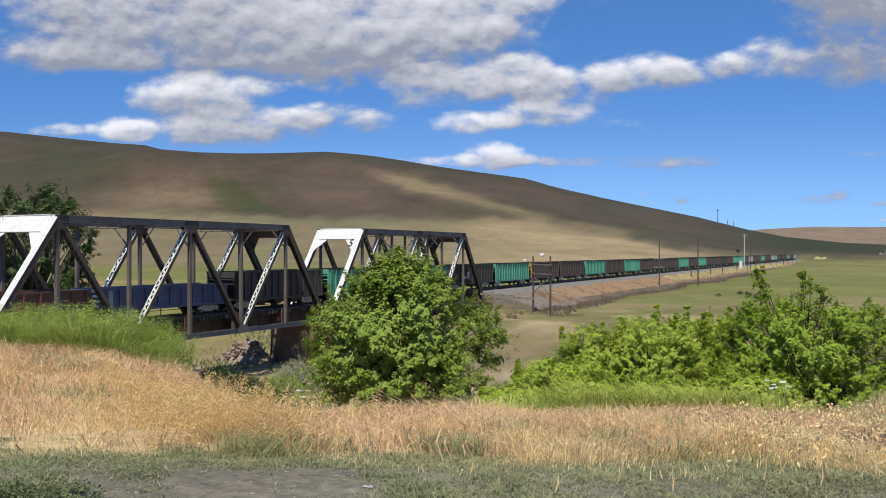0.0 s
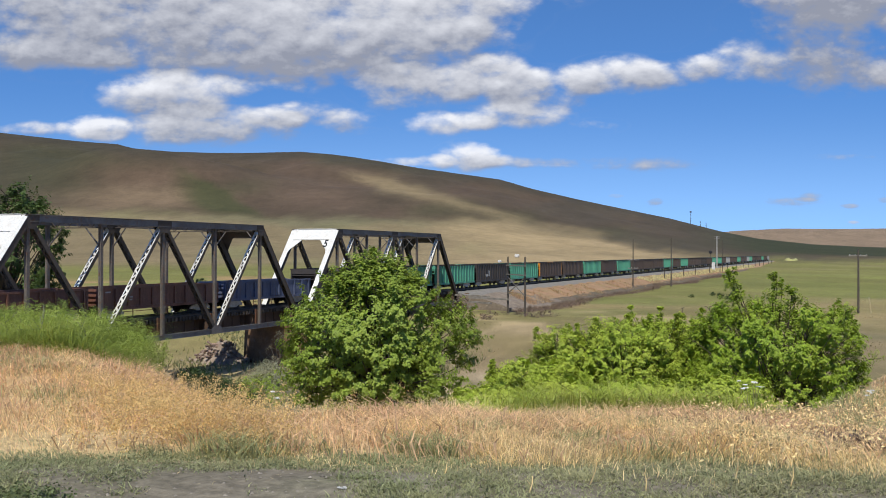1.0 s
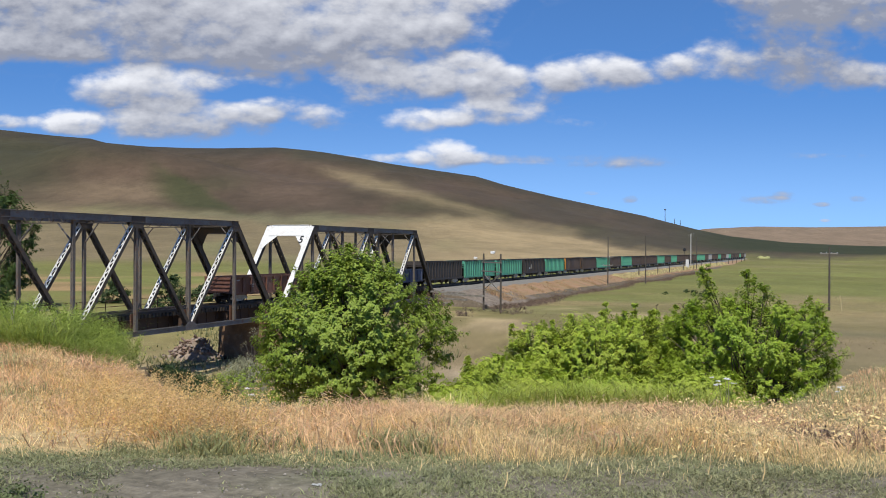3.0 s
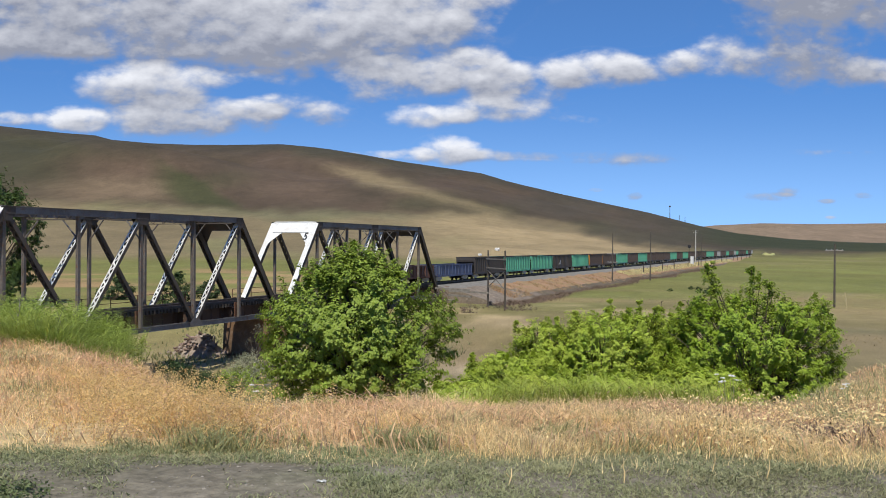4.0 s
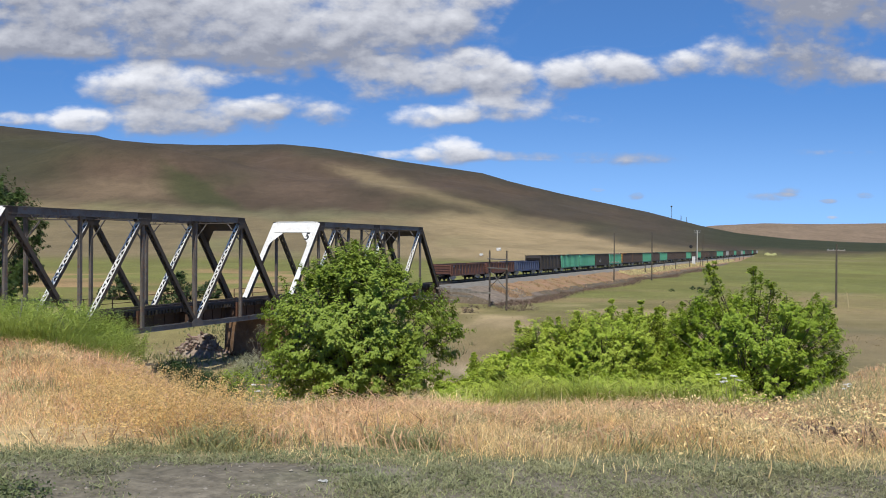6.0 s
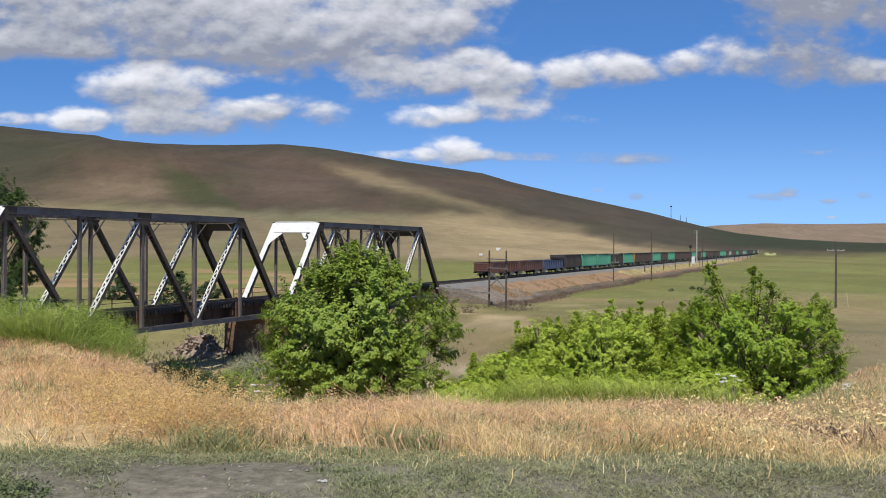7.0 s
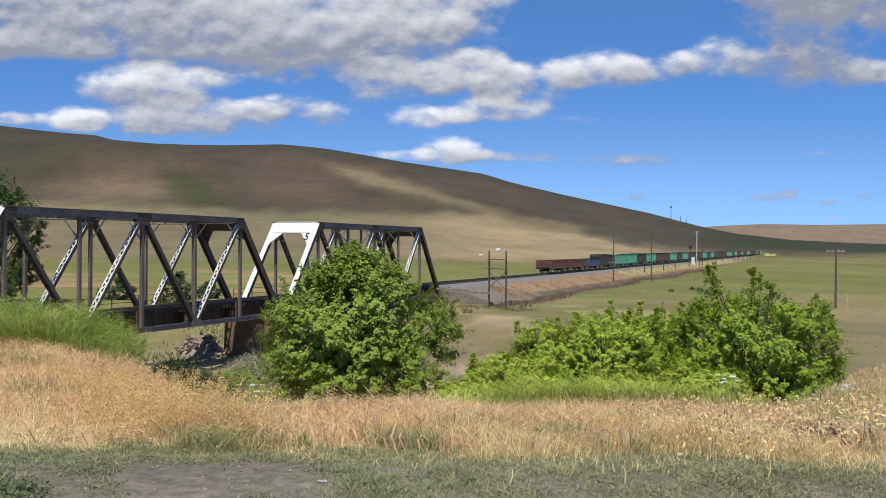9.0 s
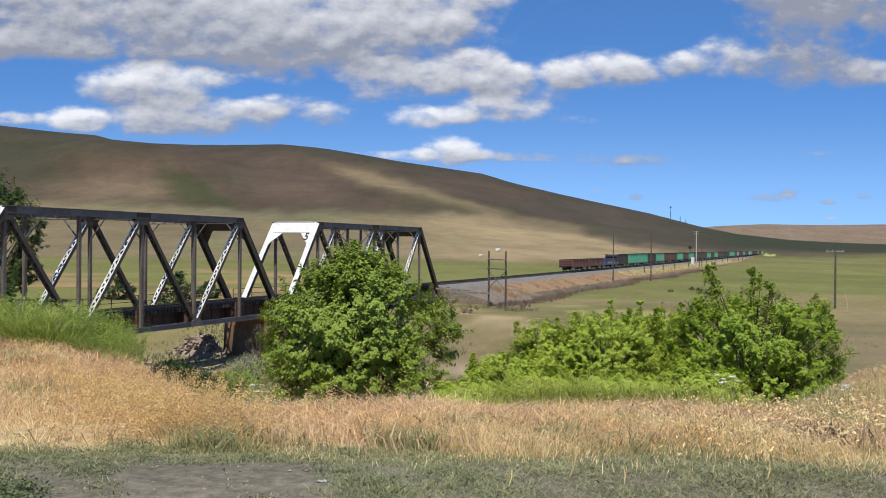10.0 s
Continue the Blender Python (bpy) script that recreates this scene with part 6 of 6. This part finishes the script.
    for x, y, z, q in zip(xs[ok], ys[ok], zs[ok], clump[ok]):
        h = 0.10 + 0.26 * rng.random() * (1 + 0.5 * q)
        dx, dy = rng.normal(0, 0.14, 2)
        b = len(v)
        t = rng.random() * math.pi
        wx, wy = 0.05 * math.cos(t), 0.05 * math.sin(t)
        v += [(x - wx, y - wy, z), (x + wx, y + wy, z), (x + dx, y + dy, z + h)]
        f.append((b, b + 1, b + 2))
    whole("bank_tufts", from_arrays("bank_tufts", v, f, BANK_TUFT), BANK_TUFT, "reddish dry tufts on the railway embankment", "dry grass", kind="stuff")
    # pale weeds along the far shoulder of the bank
    n = 5000
    ys = 215 + 260 * rng.random(n)
    xs = TRACK_X + 5.0 + 3.2 * rng.random(n)
    v, f = [], []
    for x, y in zip(xs, ys):
        z = float(np.interp(x - TRACK_X, [4.4, 6.8, 10.5], [-0.72, -1.35, -2.4])) - 0.05
        h = (0.25 + 0.5 * rng.random()) * (0.6 + 0.5 * math.sin(y * 0.21) ** 2)
        b = len(v)
        dx, dy = rng.normal(0, 0.15, 2)
        v += [(x - 0.06, y - 0.06, z), (x + 0.06, y + 0.06, z), (x + dx, y + dy, z + h)]
        f.append((b, b + 1, b + 2))
    whole("shoulder_weeds", from_arrays("shoulder_weeds", v, f, PALE_WEED), PALE_WEED, "pale yellow dry weeds along the track's shoulder", "weeds", kind="stuff")
    for px, ahead, tall, wide, seed in ((0.0, 109, 3.2, 3.4, 71), (-0.012, 107, 2.6, 2.6, 72), (0.03, 106, 1.3, 3.0, 73), (0.060, 113, 1.3, 4.5, 74), (0.078, 110, 1.6, 4.0, 75), (0.090, 111, 1.1, 4.0, 76)):
        x, y = place(px, ahead)
        make_tree(x, y, tall, wide, seed, TWIG, "bare grey-brown brush beside the abutment", "shrub", lobes=26, clumps=9, per=5, leaf=0.12, low=0.05, bare=0.6, group="bare brush")
    for px, ahead, tall, seed in ((0.0175, 56, 2.0, 81), (0.034, 58, 1.8, 82), (0.05, 60, 1.2, 83)):
        x, y = place(px, ahead)
        make_tree(x, y, tall, 0.8, seed, TWIG, "thin dead brown stalks on the bare flat", "shrub", stems=3, lobes=10, clumps=5, per=5, leaf=0.06, low=0.3, bare=0.5, group="dead stalk clumps")
    # timbers and old boards by the abutment
    for px, ahead, ln, rz, z in ((0.012, 118, 4.6, 20, -0.5), (0.03, 116, 5.2, 28, -0.75), (0.02, 114, 3.0, 10, -1.15), (-0.005, 112, 4.2, 35, -1.5)):
        x, y = place(px, ahead)
        bm = bmesh.new()
        box(bm, (0, 0, 0), (ln, 0.3, 0.22))
        bmesh.ops.bevel(bm, geom=list(bm.edges), offset=0.02, segments=1)
        ob = whole("old_timber", bm, GREY_WOOD, "weathered grey timber lying beside the abutment", "timber", "loose timbers")
        ob.matrix_basis = pose(x, y, max(z, height(x, y) + 0.12), 0, 3, rz)
    # something white far out in the meadow, drawn as rounded boxes
    for px, ahead, s in ((0.0612, 544, 1.25), (0.042, 468, 0.8)):
        x, y = place(px, ahead)
        bm = bmesh.new()
        box(bm, (0, 0, 0.9 * s), (2.2 * s, 1.5 * s, 1.5 * s))
        bmesh.ops.bevel(bm, geom=list(bm.edges), offset=0.6 * s, segments=4)
        ob = whole("water_tank", bm, WHITE, "small rounded white object out in the meadow", "water tank", "stock tanks")
        ob.location = (x, y, height(x, y))


CREEK_GRASS = material("creek_bed_grass", (0.22, 0.25, 0.11), (0.30, 0.28, 0.15), 0.85, 0.0, 0.4, 4, bump=0.0, islands=0.4, through_light=0.3, space="World")
LEAF_LOW = leaf_material("low_dark_green_weeds", (0.11, 0.155, 0.055), (0.16, 0.19, 0.08), 0.3)
PALE_WEED = material("pale_yellow_weeds", (0.72, 0.64, 0.34), (0.60, 0.56, 0.27), 0.85, 0.0, 0.2, 3, bump=0.0, islands=0.3, through_light=0.35, space="World")
DRIFT = material("reddish_grey_driftwood", (0.29, 0.205, 0.165), (0.17, 0.12, 0.10), 0.9, 0.0, 1.2, 14, objects=0.35)
FLAT_TUFT = material("tan_and_olive_tufts", (0.36, 0.28, 0.15), (0.28, 0.235, 0.11), 0.85, 0.0, 0.09, 3, bump=0.0, islands=0.3, through_light=0.3, space="World")
PEBBLE = material("grey_gravel", (0.26, 0.235, 0.20), (0.17, 0.15, 0.125), 0.9, 0.0, 3, 30, islands=0.4, space="World")
BANK_TUFT = material("reddish_dry_tufts", (0.46, 0.27, 0.165), (0.40, 0.29, 0.15), 0.85, 0.0, 0.3, 4, bump=0.0, islands=0.4, through_light=0.3, space="World", third=(0.26, 0.28, 0.12), stains=0.6)
PALE_ROCK = material("pale_grey_rock", (0.52, 0.47, 0.43), (0.40, 0.35, 0.31), 0.9, 0.0, 1.5, 12, bump=0.4)
ROCK = material("brown_rock", (0.23, 0.175, 0.14), (0.33, 0.27, 0.225), 0.9, 0.0, 1.2, 12, bump=0.5)
make_clutter()


def make_far_bits():
    rng = np.random.default_rng(15)
    # grassy mound where the line passes out of sight
    bm = bmesh.new()
    bmesh.ops.create_icosphere(bm, subdivisions=4, radius=1.0)
    for v in bm.verts:
        k = 0.8 + 0.35 * noise.noise(v.co * 1.7) + 0.1 * noise.noise(v.co * 6)
        v.co = Vector((v.co.x * 9 * k, v.co.y * 26 * k, v.co.z * 5.5 * k))
    ob = whole("grassy_mound", bm, MOUND, "pale yellow-green grassy mound beside the far track", "mound", kind="structure", smooth=True)
    x, y = beside((1360 - 784) / 1600, 11)
    ob.location = (x, y, -3.5)
    # dark sagebrush dotted over the meadow
    for k in range(9):
        px = (1185 + 75 * rng.random() - 784) / 1600
        x, y = place(px, 150 + 16 * rng.random())
        make_tree(x, y, 0.7 + 0.4 * rng.random(), 1.1, 90 + k, LEAF_FAR, "small dark sagebrush in the meadow", "shrub", lobes=9, clumps=5, per=9, leaf=0.12, low=0.05, group="sagebrush")
    # guy stakes by the meadow pole
    for px, lean in ((1436, 0.25), (1502, -0.2)):
        x, y = place((px - 784) / 1600, 118)
        bm = bmesh.new()
        tube(bm, [(0, 0, -0.2), (lean * 0.6, 0, 1.0), (lean * 1.3, 0, 2.0)], [0.06, 0.06, 0.05], 8)
        ob = whole("guy_stake", bm, STAKE, "pale leaning guy-wire guard near the meadow pole", "stake", "guy stakes")
        ob.location = (x, y, height(x, y))


MOUND = material("yellow_green_mound", (0.40, 0.38, 0.15), (0.30, 0.31, 0.12), 0.95, 0.0, 0.2, 2, bump=0.6, space="World")
STAKE = material("pale_yellow_guard", (0.55, 0.45, 0.25), None, 0.6)
make_far_bits()


def motions():
    """The train rolls away along the line at a steady pace."""
    for i, car in enumerate(TRAIN):
        y = REAR_AT_START + i * CAR_PITCH
        walk(car, [(t, pose(TRACK_X, y + SPEED * t, 0)) for t in (0.0, 5.0, 10.0)])
        if i < 3:
            for wheel in [o for o in car.children_recursive if o.name.startswith("wheelset")]:
                at = wheel.location.copy()
                walk(wheel, [(k / FPS, Matrix.Translation(at) @ Matrix.Rotation(-SPEED * k / FPS / 0.42, 4, "X")) for k in range(10 * FPS + 1)])


motions()
